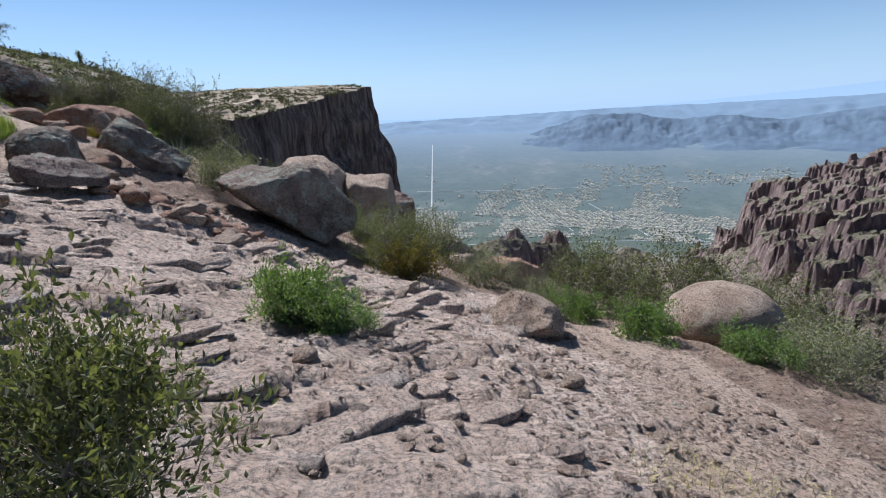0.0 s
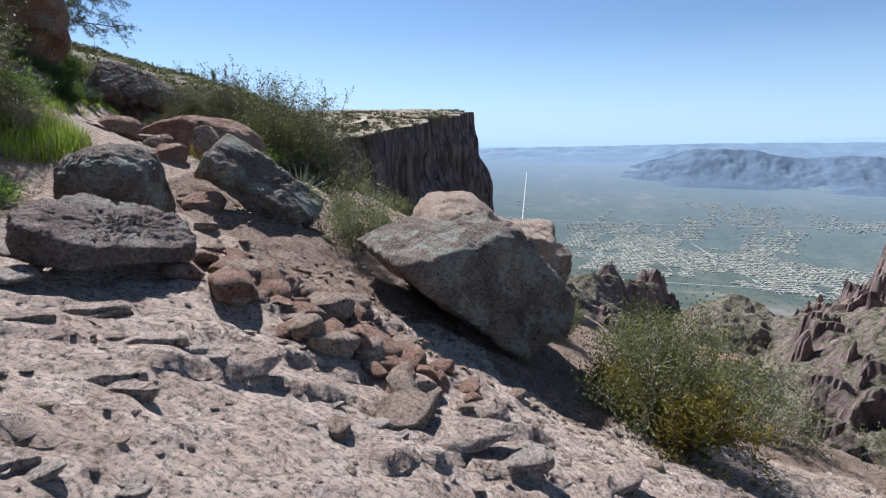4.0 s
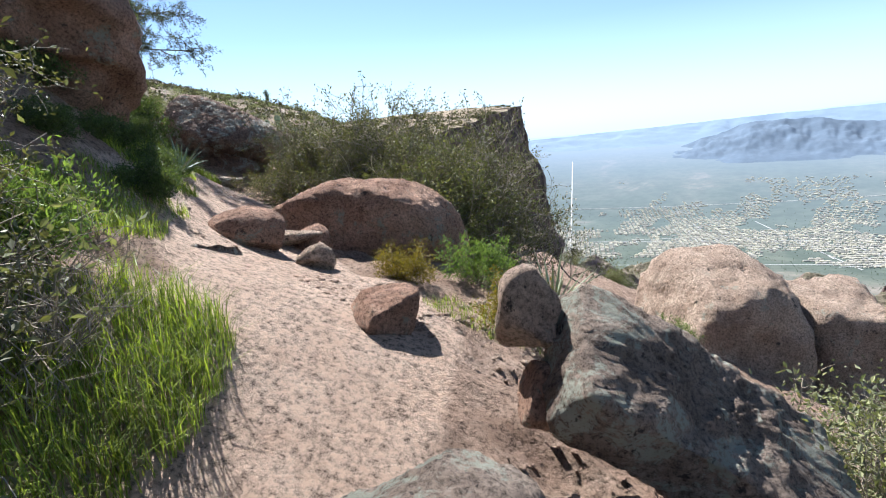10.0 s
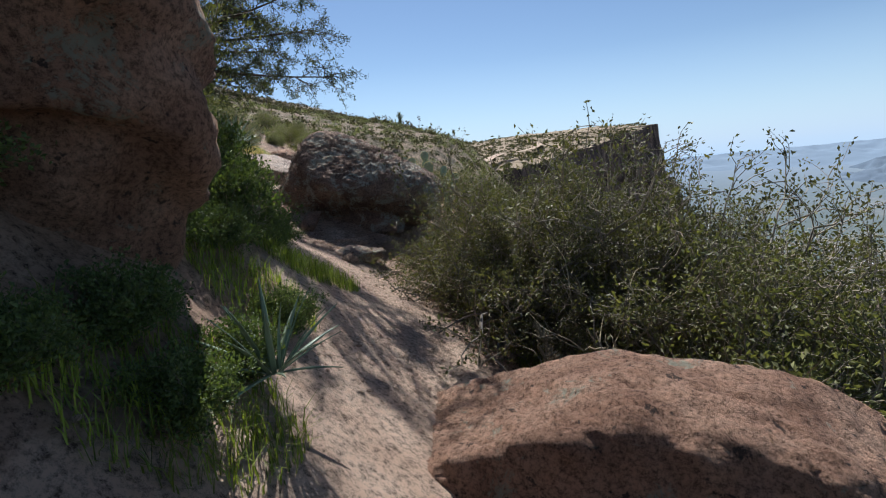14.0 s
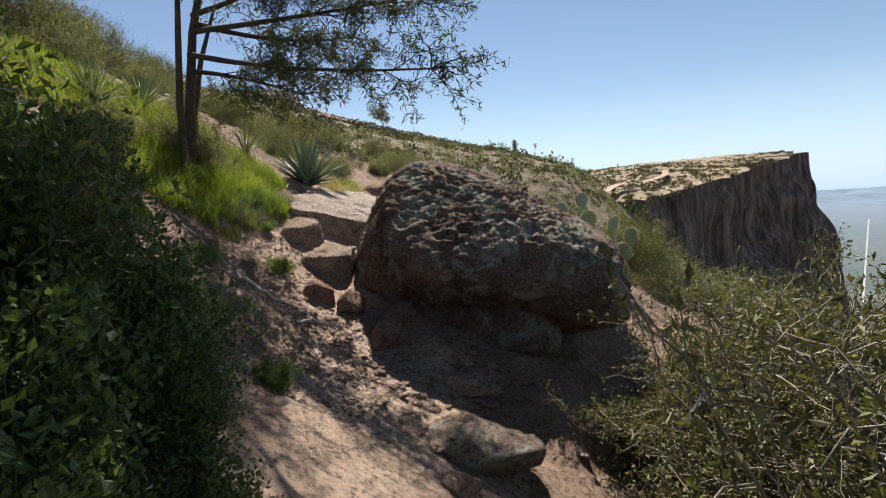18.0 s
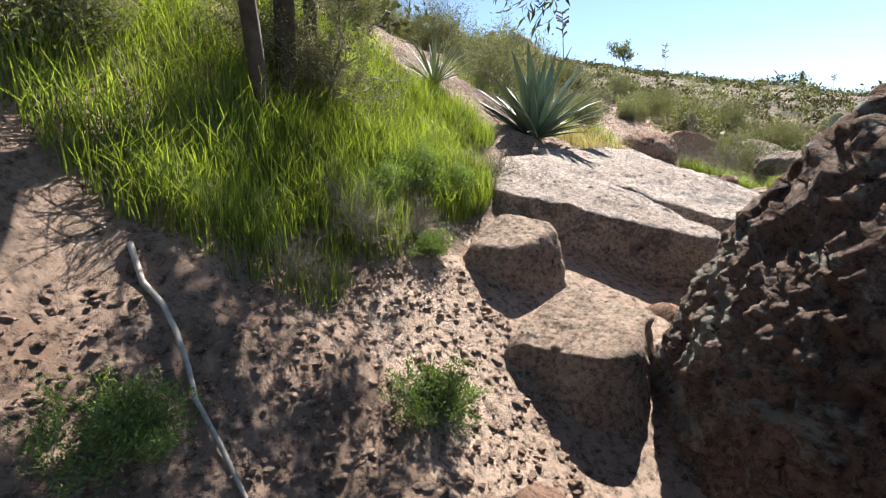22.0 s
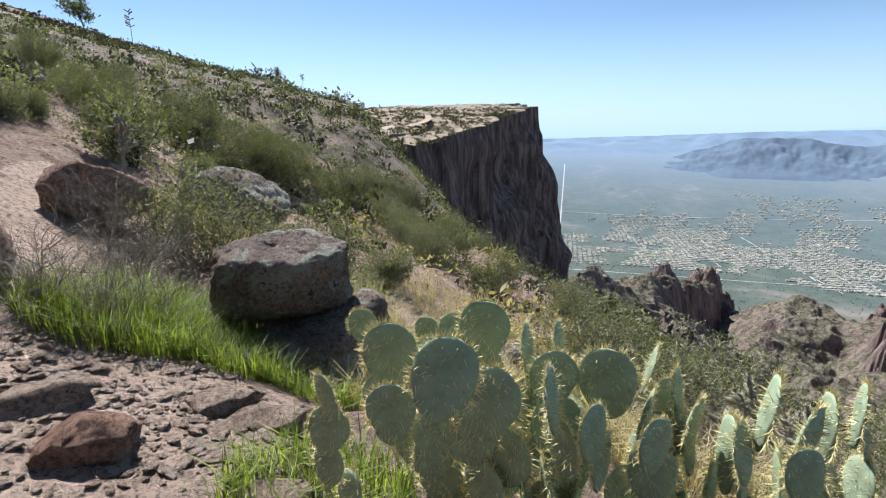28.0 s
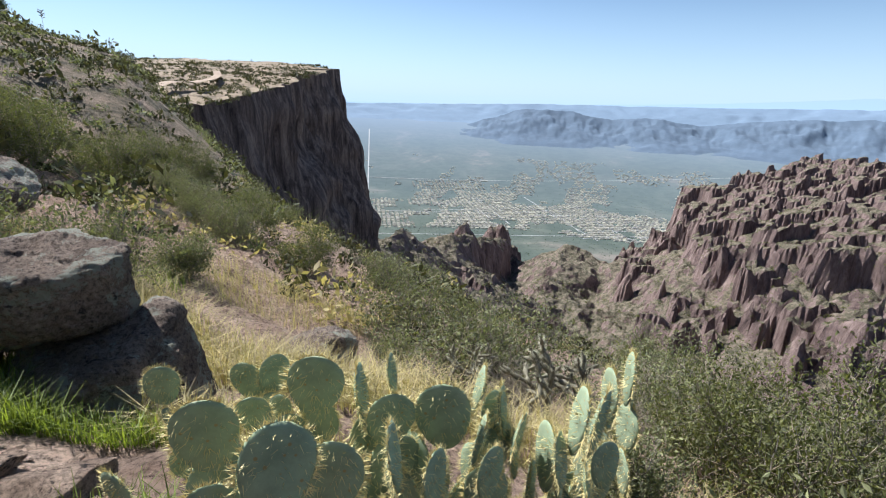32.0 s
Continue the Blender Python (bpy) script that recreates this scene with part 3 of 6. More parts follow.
def hewn(name, at, planes, seed, material, label, turn=0.0, edge=11, detail=6, rough=0.05, strata=0.0, crust=0.0, category="boulder"):
    """A block bounded by named faces (a direction and a distance from its middle), with worn edges, then roughened."""
    u, f = ico(detail)
    n = np.array([p[:3] for p in planes], float)
    n /= np.linalg.norm(n, axis=1, keepdims=True)
    d = np.array([p[3] for p in planes], float)
    far = lambda w: (np.maximum(0, w @ n.T / d) ** edge).sum(1) ** (-1 / edge)
    v = u * far(u)[:, None]
    u = u * (v.max(0) - v.min(0))
    u /= np.linalg.norm(u, axis=1, keepdims=True)
    v = u * far(u + 0.02 * np.stack([fbm(u * 1.7, 2, seed + k) for k in (1, 2, 3)], 1))[:, None]
    g = float(np.cbrt(np.prod(v.max(0) - v.min(0)))) / 2
    h = rough * g * (1.0 * fbm(v / g * 1.5, 3, seed) + 0.5 * fbm(v / g * 5.0, 4, seed + 7, 0.6) + 0.22 * fbm(v / g * 17, 4, seed + 8, 0.65))
    if strata:
        w = (0.3 * v[:, 0] + 0.15 * v[:, 1] + v[:, 2]) / g * 2.2 + 0.7 * fbm(v / g * 1.4, 3, seed + 3)
        h += strata * g * (step(0.0, 0.25, w % 1.0) * (1 - w % 1.0) - 0.3)
    if crust:
        w = v / g
        h += crust * g * (0.5 - 1.6 * np.abs(fbm(np.stack([w[:, 0] * 8.0, w[:, 1] * 13.0, w[:, 2] * 12.0], 1), 5, seed + 15, 0.68)))
    ob = new(name, mesh_of(name, v + face_ways(v, f) * h[:, None], f, material))
    ob.matrix_basis = pose(*at, 0, 0, turn)
    return tagged(ob, label, category)


# ---- cliffs far off ----
def crag(name, ring, top, depth, lean, columns, cell, material, top_material, seed, label, category, jag=0.0, cleft=0.0, gap=20.0):
    """A steep-sided rock mass: a plan outline, a top and a fluted wall."""
    ring = np.array(ring, float)
    closed = np.r_[ring, ring[:1]]
    pts = []
    for a, b in zip(closed[:-1], closed[1:]):
        k = max(2, int(np.hypot(*(b - a)) / cell))
        pts.append(a + (b - a) * np.linspace(0, 1, k, endpoint=False)[:, None])
    p = np.concatenate(pts)
    n = len(p)
    t = np.roll(p, -1, 0) - np.roll(p, 1, 0)
    out = np.stack([t[:, 1], -t[:, 0]], 1) / np.hypot(*t.T)[:, None]
    mid = p.mean(0)
    if ((p - mid) * out).sum() < 0:
        out = -out
    rows = max(6, int(depth / cell))
    along = np.cumsum(np.hypot(*t.T) / 2)
    cut = step(0.42, 0.0, np.abs(fbm(np.stack([along / gap, np.zeros(n), np.zeros(n) + 2], 1), 2, seed + 20)) * 2.2) if cleft else np.zeros(n)
    co = []
    for j in range(rows + 1):
        h = j / rows
        flute = columns * (1.1 * fbm(np.stack([along / (columns * 2.2), np.full(n, h * 1.3), np.zeros(n)], 1), 4, seed, 0.6)
                           + 0.9 * np.abs(vnoise(np.stack([along / (columns * 0.9), np.full(n, h * 2.0), np.zeros(n) + 5], 1), seed + 9)))
        shelf = columns * 0.7 * fbm(np.stack([along / 30, np.full(n, h * 7), np.zeros(n) + 9], 1), 3, seed + 4)
        q = p + out * (lean * h ** 1.1 * depth + (flute + shelf) * min(1, 0.35 + 3 * h) - cleft * cut * (1 - 0.6 * h))[:, None]
        crumble = columns * 2.4 * fbm(np.c_[p, np.full(n, -h * depth)] / (columns * 3.0), 5, seed + 30, 0.62) if jag > 1 else np.zeros(n)
        q = q + out * crumble[:, None]
        z0 = top(p[:, 0], p[:, 1]) + jag * (0.5 - 1.6 * np.abs(fbm(np.stack([along / (2.6 * columns), np.zeros(n), np.zeros(n)], 1), 4, seed + 2, 0.65))) - 1.2 * jag * cut
        co.append(np.c_[q, z0 - h * depth])
    ids = np.arange((rows + 1) * n).reshape(rows + 1, n)
    nxt = np.roll(ids, -1, 1)
    wall = np.stack([ids[:-1], ids[1:], nxt[1:], nxt[:-1]], -1).reshape(-1, 4)
    rings = 16
    base = (rows + 1) * n
    cap, faces = [], []
    rim = co[0]
    for j in range(1, rings + 1):
        k = 1 - j / rings * 0.98
        q = mid + (rim[:, :2] - mid) * k
        blend = k ** (9 if jag > 1 else 3)
        z = top(q[:, 0], q[:, 1]) * (1 - blend) + rim[:, 2] * blend + (1.6 if jag > 1 else 0.06) * columns * fbm(xyz(q[:, 0], q[:, 1], 0.4 / columns), 4, seed + 6, 0.6) * (1 - k ** 6)
        cap.append(np.c_[q, z])
    cid = np.concatenate([np.arange(n)[None], base + np.arange(rings * n).reshape(rings, n)])
    cn = np.roll(cid, -1, 1)
    top_faces = np.stack([cid[:-1], cn[:-1], cn[1:], cid[1:]], -1).reshape(-1, 4)
    ob = new(name, mesh_of(name, np.concatenate(co), wall, material))
    part("plateau", mesh_of("plateau", np.concatenate([rim] + cap), np.where(top_faces >= base, top_faces - base + n, top_faces), top_material), ob)
    return tagged(ob, label, category)


def mesa_top(x, y):
    return -1.6 + 0.1 * (y - 118) - 0.0 * x + 0.07 * np.clip(-34 - x, 0, 40) * step(300, 200, y) + 0.5 * fbm(xyz(x, y, 0.1), 3, 50)


mesa = crag("mesa", [(-64, 104), (-52, 124), (-47, 160), (-42, 220), (-37, 260), (-34.2, 272), (-38, 282), (-60, 298), (-110, 290), (-130, 200), (-110, 100)],
            mesa_top, 118, 0.2, 6.5, 1.1, cliff_rock, mesa_soil, 60, "sheer brown cliff with a scrubby flat top above the valley", "cliff", 0.6, 4.0, 16.0)
def pillars(x, y, cell, seed):
    """Nearest of scattered centres: its own random height and how far off it is."""
    cx, cy = np.floor(x / cell), np.floor(y / cell)
    best, tone = np.full(np.shape(x), 1e9), np.zeros(np.shape(x))
    for dx in (-1, 0, 1):
        for dy in (-1, 0, 1):
            a, b = cx + dx, cy + dy
            h = [np.modf(np.abs(np.sin(a * 127.1 + b * 311.7 + seed + k) * 43758.5))[0] for k in (0.0, 17.3, 41.9)]
            d = np.hypot(x / cell - a - h[0], y / cell - b - h[1])
            near = d < best
            best, tone = np.where(near, d, best), np.where(near, h[2], tone)
    return tone, best


def noise2(x, y, s, octaves, seed, gain=0.55):
    return fbm(xyz(x, y, s), octaves, seed, gain).reshape(np.shape(x))


def spires(x, y, seed):
    """Jagged tops of pinnacled rock, large and small."""
    a, da = pillars(x + 6 * noise2(x, y, 0.03, 2, seed), y, 34, seed)
    b, db = pillars(x, y + 4 * noise2(x, y, 0.06, 2, seed + 1), 13, seed + 5)
    return 24 * (a - 0.5) - 4 * da + 16 * (b - 0.5) - 3 * db


def butte_height(x, y):
    """The far side of the canyon: scree slopes, a pinnacled butte and outcrops below it."""
    r = (x - 276) * 0.89 - (y - 600) * 0.45
    q = (x - 276) * 0.45 + (y - 600) * 0.89
    wob = 16 * noise2(x, y, 0.02, 4, 71)
    z = -246 + np.where(r > 0, 0.5 * np.minimum(r, 100) + 0.26 * np.maximum(0, r - 100), np.minimum(-0.4 * r, 22) - 0.7 * np.maximum(0, -r - 60)) - 0.5 * np.maximum(0, q - 170)
    z = z + 10 * noise2(x, y, 0.018, 5, 72, 0.6) - 9 * np.abs(noise2(x, y, 0.03, 3, 73))
    rr, qq = r + wob, q + 0.3 * (r - 100) + wob
    wall = step(112, 124, rr) * step(-40, -22, qq)
    top = -158 + 0.3 * (r - 120) + spires(x, y, 4)
    z = np.maximum(z, z + wall * (np.maximum(top, z) - z))
    fin = step(30, 21, np.hypot((x - 352) * 0.9, y - 616) + 0.4 * wob)
    z = np.maximum(z, z + fin * (-204 + spires(x, y, 9) - z))
    bump = noise2(x, y, 0.024, 3, 75)
    crop = step(0.2, 0.3, bump) * (1 - wall) * step(15, 40, r)
    return z + crop * np.maximum(0, 22 + 0.9 * spires(x, y, 14))


def ridge_height(x, y):
    """The dark ridge under the cliff that ends in a tower."""
    ax, ay, bx, by = 15, 420, 225, 868
    t = np.clip(((x - ax) * (bx - ax) + (y - ay) * (by - ay)) / ((bx - ax) ** 2 + (by - ay) ** 2), -0.2, 1.04)
    off = ((x - ax - t * (bx - ax)) * 0.905 - (y - ay - t * (by - ay)) * 0.424) + 10 * noise2(x, y, 0.025, 4, 81)
    d = np.hypot(x - ax - t * (bx - ax), y - ay - t * (by - ay))
    z = -112 - 128 * t - 0.55 * d + 9 * noise2(x, y, 0.02, 5, 82, 0.62)
    z = z - 48 * step(10, 24, off) * step(0.15, 0.5, t) + 0.5 * step(0, 20, off) * np.minimum(0, spires(x, y, 22))
    peak = step(46, 30, np.hypot(x - 222, y - 862) + 8 * noise2(x, y, 0.03, 3, 83))
    knob = step(14, 6, np.hypot(x - 92, y - 600))
    return z + peak * (20 + 0.7 * spires(x, y, 26)) + knob * (7 + 0.3 * spires(x, y, 28))


def steep_material():
    """Bare purple-brown rock on the steeps, soil and scrub on the easier slopes."""
    m, n, l, b = nodes_of("canyon_rock")
    c = coords(n)
    up = n.new("ShaderNodeSeparateXYZ")
    l.new(n.new("ShaderNodeNewGeometry").outputs["Normal"], up.inputs[0])
    tall = coords(n, "Object", (1.0, 1.0, 0.25), l)
    rock = ramp(n, l, tex(n, l, tall, 0.09, 10, 0.75, 0.5), [(0.34, (0.055, 0.04, 0.038)), (0.5, (0.19, 0.135, 0.12)), (0.66, (0.34, 0.255, 0.22))])
    scrub = ramp(n, l, tex(n, l, c, 0.16, 12, 0.82), [(0.4, (0.06, 0.06, 0.036)), (0.5, (0.15, 0.13, 0.088)), (0.6, (0.27, 0.215, 0.165))])
    flat = ramp(n, l, maths(n, l, "ADD", up.outputs["Z"], maths(n, l, "MULTIPLY", maths(n, l, "SUBTRACT", tex(n, l, c, 0.12, 6, 0.7), 0.4), 0.5)), [(0.68, (0, 0, 0)), (0.78, (1, 1, 1))])
    l.new(mixed(n, l, flat, rock, scrub), b.inputs["Base Color"])
    b.inputs["Roughness"].default_value = 0.95
    b.inputs["Specular IOR Level"].default_value = 0.1
    bumped(n, l, b, tex(n, l, tall, 0.3, 8, 0.8), 1.0, 3.0)
    return m


canyon_rock = steep_material()


def land_patch(name, x0, x1, y0, y1, cell, field, label):
    xs, ys = np.arange(x0, x1, cell), np.arange(y0, y1, cell)
    X, Y = np.meshgrid(xs, ys)
    Z = field(X, Y)
    k = np.arange(X.size).reshape(X.shape)
    quads = np.stack([k[:-1, :-1], k[:-1, 1:], k[1:, 1:], k[1:, :-1]], -1).reshape(-1, 4)
    p = np.stack([X.ravel(), Y.ravel(), Z.ravel()], 1)
    way = np.cross(p[quads[:, 2]] - p[quads[:, 0]], p[quads[:, 3]] - p[quads[:, 1]])
    sheer = way[:, 2] / np.linalg.norm(way, axis=1) < 0.55
    ob = new(name)
    part("scree_slope", mesh_of("scree_slope", p, quads[~sheer], canyon_rock, False), ob)
    part("rock_wall", mesh_of("rock_wall", p, quads[sheer], canyon_rock, False), ob)
    return tagged(ob, label, "cliff")


land_patch("butte", 90, 800, 190, 860, 3.1, butte_height, "jagged reddish butte with pinnacles above scree slopes")
land_patch("rock_ridge", -70, 330, 320, 990, 3.1, ridge_height, "dark scrubby ridge ending in a rock tower")

# ---- boulders and rocks beside the trail ----
hewn("boulder", (-3.1, 10.8, -0.26), [(0.1, -1, 0.28, 0.62), (-0.12, -0.12, 0.98, 0.68), (0.76, -0.05, 0.65, 0.84), (-0.64, -0.05, -0.77, 0.52), (1, -0.15, -0.1, 1.35), (0, 1, 0.15, 0.9), (0.2, 0, -1, 0.95), (-1, -0.2, 0.3, 1.45)], 101, rock_grey, "large grey boulder with lichen, tilted on the rocky slope", 34, 18, rough=0.06, crust=0.014)
hewn("flat_rock", (-5.84, 7.98, 0.83), [(0.2, -0.38, 0.9, 0.085), (-0.15, 0.34, -0.92, 0.1), (1, 0, -0.1, 0.6), (-1, 0.1, 0.1, 0.64), (0.1, -1, -0.25, 0.42), (0.5, 1, 0.2, 0.46), (-0.6, 0.9, 0.2, 0.46), (0.75, -0.7, -0.2, 0.6), (-0.7, -0.75, 0.05, 0.58)], 102, rock_slab_dark, "flat grey-brown pitted rock slab propped over a hollow", 58, 16, rough=0.08, crust=0.03, category="rock")
hewn("boulder", (-7.2, 9.44, 1.1), [(-0.15, -0.25, 0.95, 0.38), (0.5, -0.2, 0.85, 0.42), (-0.9, -0.3, 0.3, 0.5), (-0.3, -0.8, 0.5, 0.43), (0.4, -0.9, -0.1, 0.46), (-0.5, 0.3, 0.8, 0.4), (0.95, 0.1, 0.05, 0.52), (0.25, -0.7, -0.65, 0.44), (0, 1, 0.1, 0.5), (0, 0, -1, 0.46), (-0.6, -0.6, -0.4, 0.52)], 103, rock_grey, "rounded boulder spotted with pale lichen beside the trail", 10, 8, rough=0.06, crust=0.01)
rock("rock", (-6.6, 10.35, 0.98), (0.6, 0.5, 0.46), (0, 0, 20), 104, rock_red, "rounded reddish rock wedged between larger boulders", box=2.4)
hewn("leaning_slab", (-6.16, 11.02, 0.92), [(0.62, -0.33, 0.71, 0.16), (-0.62, 0.33, -0.71, 0.2), (0.75, 0.33, -0.57, 0.84), (-0.75, -0.33, 0.57, 0.8), (-0.05, -0.88, -0.4, 0.36), (0.05, 0.88, 0.4, 0.36), (0.5, -0.45, -0.75, 0.72)], 105, rock_grey, "long lichened slab leaning down the slope", 0, 20, rough=0.06, crust=0.012, category="rock")
rock("rock", (-6.95, 11.05, 1.47), (0.4, 0.36, 0.54), (0, 8, 0), 106, rock_tan, "upright block balanced on a leaning slab", box=3, stacked=True)
rock("rock", (-6.85, 10.85, 1.12), (0.4, 0.36, 0.3), (0, 8, 0), 136, rock_red, "small reddish rock under a balanced block", box=3, stacked=True)
rock("rock", (-7.95, 11.5, 1.42), (0.52, 0.45, 0.38), (0, 0, 30), 107, rock_red, "wedge-shaped reddish rock on the trail's edge")
rock("rock", (-9.05, 12.55, 1.6), (0.42, 0.38, 0.34), (0, 0, 70), 108, rock_tan, "small tan rock on the trail")
rock("rock", (-9.75, 12.6, 1.76), (0.8, 0.62, 0.54), (0, 0, 15), 109, rock_red, "rounded reddish rock on the trail", 5, cuts=4, rough=0.05)
hewn("long_boulder", (-9.5, 14.2, 1.3), [(0.06, -0.1, 1, 0.66), (0.4, -0.1, 0.91, 0.82), (-0.42, -0.1, 0.9, 0.76), (0.1, -1, 0.22, 0.46), (0.2, -0.85, -0.45, 0.55), (0.95, -0.2, 0.25, 1.2), (-0.9, -0.3, 0.1, 1.45), (0, 1, 0.15, 0.62), (0, 0, -1, 0.8), (0.6, -0.75, 0.2, 0.95)], 110, rock_red, "long low reddish boulder lining the trail", 4, 12, rough=0.05, crust=0.01)
rock("rock", (-9.5, 13.3, 1.68), (0.45, 0.4, 0.42), (0, 0, 8), 137, rock_red, "round red stone against a long boulder")
rock("flat_stone", (-9.75, 13.1, 1.72), (0.9, 0.5, 0.2), (0, 6, 28), 138, rock_tan, "flat tan stone beside a long boulder", box=4)
rock("ledge_rock", (-9.75, 11.35, 1.58), (1.5, 0.8, 0.42), (0, -6, 40), 111, rock_dark, "low dark ledge at the foot of the bank", 5, box=3)
hewn("overhanging_boulder", (-12.45, 12.75, 4.2), [(0.82, -0.5, 0.28, 1.22), (0.75, -0.35, -0.56, 1.2), (0.2, -0.75, -0.62, 1.25), (0.1, -0.95, 0.25, 1.3), (0.4, -0.1, 0.91, 1.4), (-0.6, -0.2, 0.8, 1.45), (-1, 0, 0, 1.5), (0.35, 0.92, -0.15, 1.1), (0, 0.4, -0.92, 1.75), (0.93, 0.3, 0.1, 1.3), (0.5, -0.2, -0.84, 1.65)], 112, rock_red, "huge layered red boulder overhanging the trail", 0, 18, rough=0.04, strata=0.1, crust=0.012)
hewn("great_boulder", (-15.68, 20.2, 2.96), [(-0.88, -0.3, 0.36, 1.3), (0.44, -0.1, 0.89, 0.74), (0.1, -0.62, 0.78, 0.79), (0.12, -0.98, 0.02, 1.3), (-0.22, -0.55, -0.8, 0.92), (0.95, -0.25, -0.05, 1.72), (0.8, -0.25, 0.54, 1.34), (-0.75, -0.5, -0.4, 1.2), (0, 1, 0.1, 1.15), (-0.5, 0.7, 0.5, 1.2), (0.1, 0.2, -1, 0.9), (-0.5, -0.1, 0.86, 1.36)], 113, rock_dark, "great dark boulder with a pitted crust and lichen beside the trail", 39.6, 12, 7, rough=0.04, crust=0.03)
hewn("step_stone", (-17.36, 19.2, 2.86), [(0.08, -0.16, 1, 0.13), (-1, -0.1, 0.25, 0.24), (1, 0.1, 0.1, 0.3), (0.1, -1, 0.25, 0.24), (0, 1, 0, 0.34), (0, 0, -1, 0.34), (0.7, -0.7, 0.1, 0.32)], 114, rock_tan, "flat-topped tan stone forming a step", 24, 12, 5, rough=0.08, crust=0.012, category="rock")
hewn("rock", (-18.0, 19.22, 3.2), [(0.1, -0.3, 0.95, 0.15), (-0.8, -0.3, 0.4, 0.2), (0.2, -1, 0.1, 0.19), (0.95, -0.1, 0.15, 0.21), (0, 1, 0, 0.26), (0, 0, -1, 0.3), (0.7, -0.7, 0, 0.21)], 115, rock_tan, "rounded tan stone at the foot of the bank", 20, 9, 5, category="rock")
hewn("rock_slab", (-18.45, 20.15, 3.2), [(0.31, 0.03, 0.95, 0.3), (-0.3, 0, -1, 0.4), (0.64, -0.77, -0.15, 0.36), (0.02, 1, -0.05, 0.43), (-1, -0.1, 0.1, 0.98), (1, 0.1, -0.1, 0.95), (-0.5, -0.85, 0, 0.62)], 116, rock_slab, "smooth pale rock slab crossing the trail", 0, 24, rough=0.03, crust=0.009, category="rock")
hewn("rock_slab", (-18.85, 21.6, 3.2), [(0.3, 0.06, 0.95, 0.3), (0.25, 0.42, 0.87, 0.45), (-0.3, 0, -1, 0.45), (0.05, -1, -0.12, 0.82), (1, 0, -0.1, 1.0), (0.6, 0.8, 0, 1.04), (-0.2, 1, 0, 0.95), (-1, 0, 0.1, 1.1), (0.75, -0.65, -0.1, 1.0)], 117, rock_slab, "broad pale rock slab beside a crack", 0, 24, rough=0.03, crust=0.009, category="rock")
rock("rock", (-22.05, 24.45, 3.65), (1.0, 0.85, 0.85), (0, 0, 10), 118, rock_red, "round reddish rock on the trail's edge", 5, box=2.6, cuts=4)
rock("ledge_rock", (-23.8, 25.4, 3.65), (1.5, 1.0, 0.8), (0, 0, 30), 119, rock_red, "red rock ledge beside the trail", 5)
hewn("boulder", (-20.38, 25.72, 3.4), [(0, -0.1, 1, 0.2), (0.1, -1, 0.05, 0.36), (1, -0.3, 0, 0.5), (-1, -0.2, 0.2, 0.5), (0, 1, 0, 0.4), (0.1, -0.4, -0.9, 0.35), (0.7, -0.7, -0.1, 0.46), (-0.7, -0.75, 0.1, 0.46), (0.7, 0.7, 0, 0.46), (-0.7, 0.7, 0, 0.46)], 120, rock_grey, "oval flat-topped grey boulder with lichen resting on another", 8, 9, rough=0.06, crust=0.025)
hewn("rock", (-19.95, 25.5, 2.87), [(-0.2, -0.2, 0.95, 0.21), (0.1, -1, 0.1, 0.3), (1, -0.2, 0.3, 0.4), (-1, -0.2, 0.1, 0.48), (0, 1, 0, 0.4), (0, 0, -1, 0.45), (-0.6, -0.5, 0.6, 0.34), (0.6, -0.5, 0.6, 0.34), (0.7, -0.7, 0, 0.4), (-0.7, -0.7, 0, 0.4)], 121, rock_grey, "low grey rock under an oval boulder", 14, 8, rough=0.06, crust=0.015, category="rock")
rock("rock", (-19.0, 27.6, 2.35), (1.0, 0.8, 0.6), (0, 0, 30), 139, rock_grey, "grey rock among dry grass", 5)
hewn("boulder", (-4.35, 17.3, -1.0), [(0, -0.3, 0.95, 0.86), (-0.7, -0.3, 0.6, 1.0), (0.2, -1, 0.15, 0.9), (1, -0.2, 0.1, 1.15), (-1, -0.1, 0, 1.2), (0, 1, 0, 1.0), (0, 0, -1, 1.1), (0.6, -0.2, 0.75, 1.0)], 122, rock_tan, "tan boulder on the slope below the trail", 8, 9, 5, rough=0.06, crust=0.02)
hewn("boulder", (-2.4, 17.9, -1.75), [(0.1, -0.2, 0.95, 0.9), (-0.4, -0.9, 0.1, 0.8), (0.8, -0.5, 0.1, 0.8), (-1, 0.1, 0.1, 0.9), (0, 1, 0, 0.9), (0, 0, -1, 1.1)], 123, rock_tan, "tall tan boulder on the slope below the trail", 30, 12, 5, rough=0.06, crust=0.02)
rock("dome_boulder", (5.0, 8.2, -2.25), (2.0, 1.7, 1.3), (0, 0, 0), 124, rock_tan, "smooth domed tan boulder beside the path", 5, cuts=2, rough=0.03)
rock("boulder", (2.4, 17.0, -4.4), (2.9, 1.6, 1.6), (0, 12, -20), 125, rock_red, "orange-red boulder at the edge of the drop", 5, box=2.8)
rock("boulder", (-2.0, 20.9, -2.5), (2.3, 1.9, 2.0), (0, 0, 0), 126, rock_dark, "dark weathered boulder at the edge of the drop", 5)
rock("pointed_rock", (1.15, 6.2, -1.25), (1.0, 1.0, 0.75), (0, 25, -30), 127, rock_tan, "pointed tan rock at the edge of the path", 5)
rock("rock", (0.6, 13.5, -2.55), (1.1, 0.9, 0.7), (0, 0, 0), 128, rock_tan, "tan rock among shrubs below the trail")
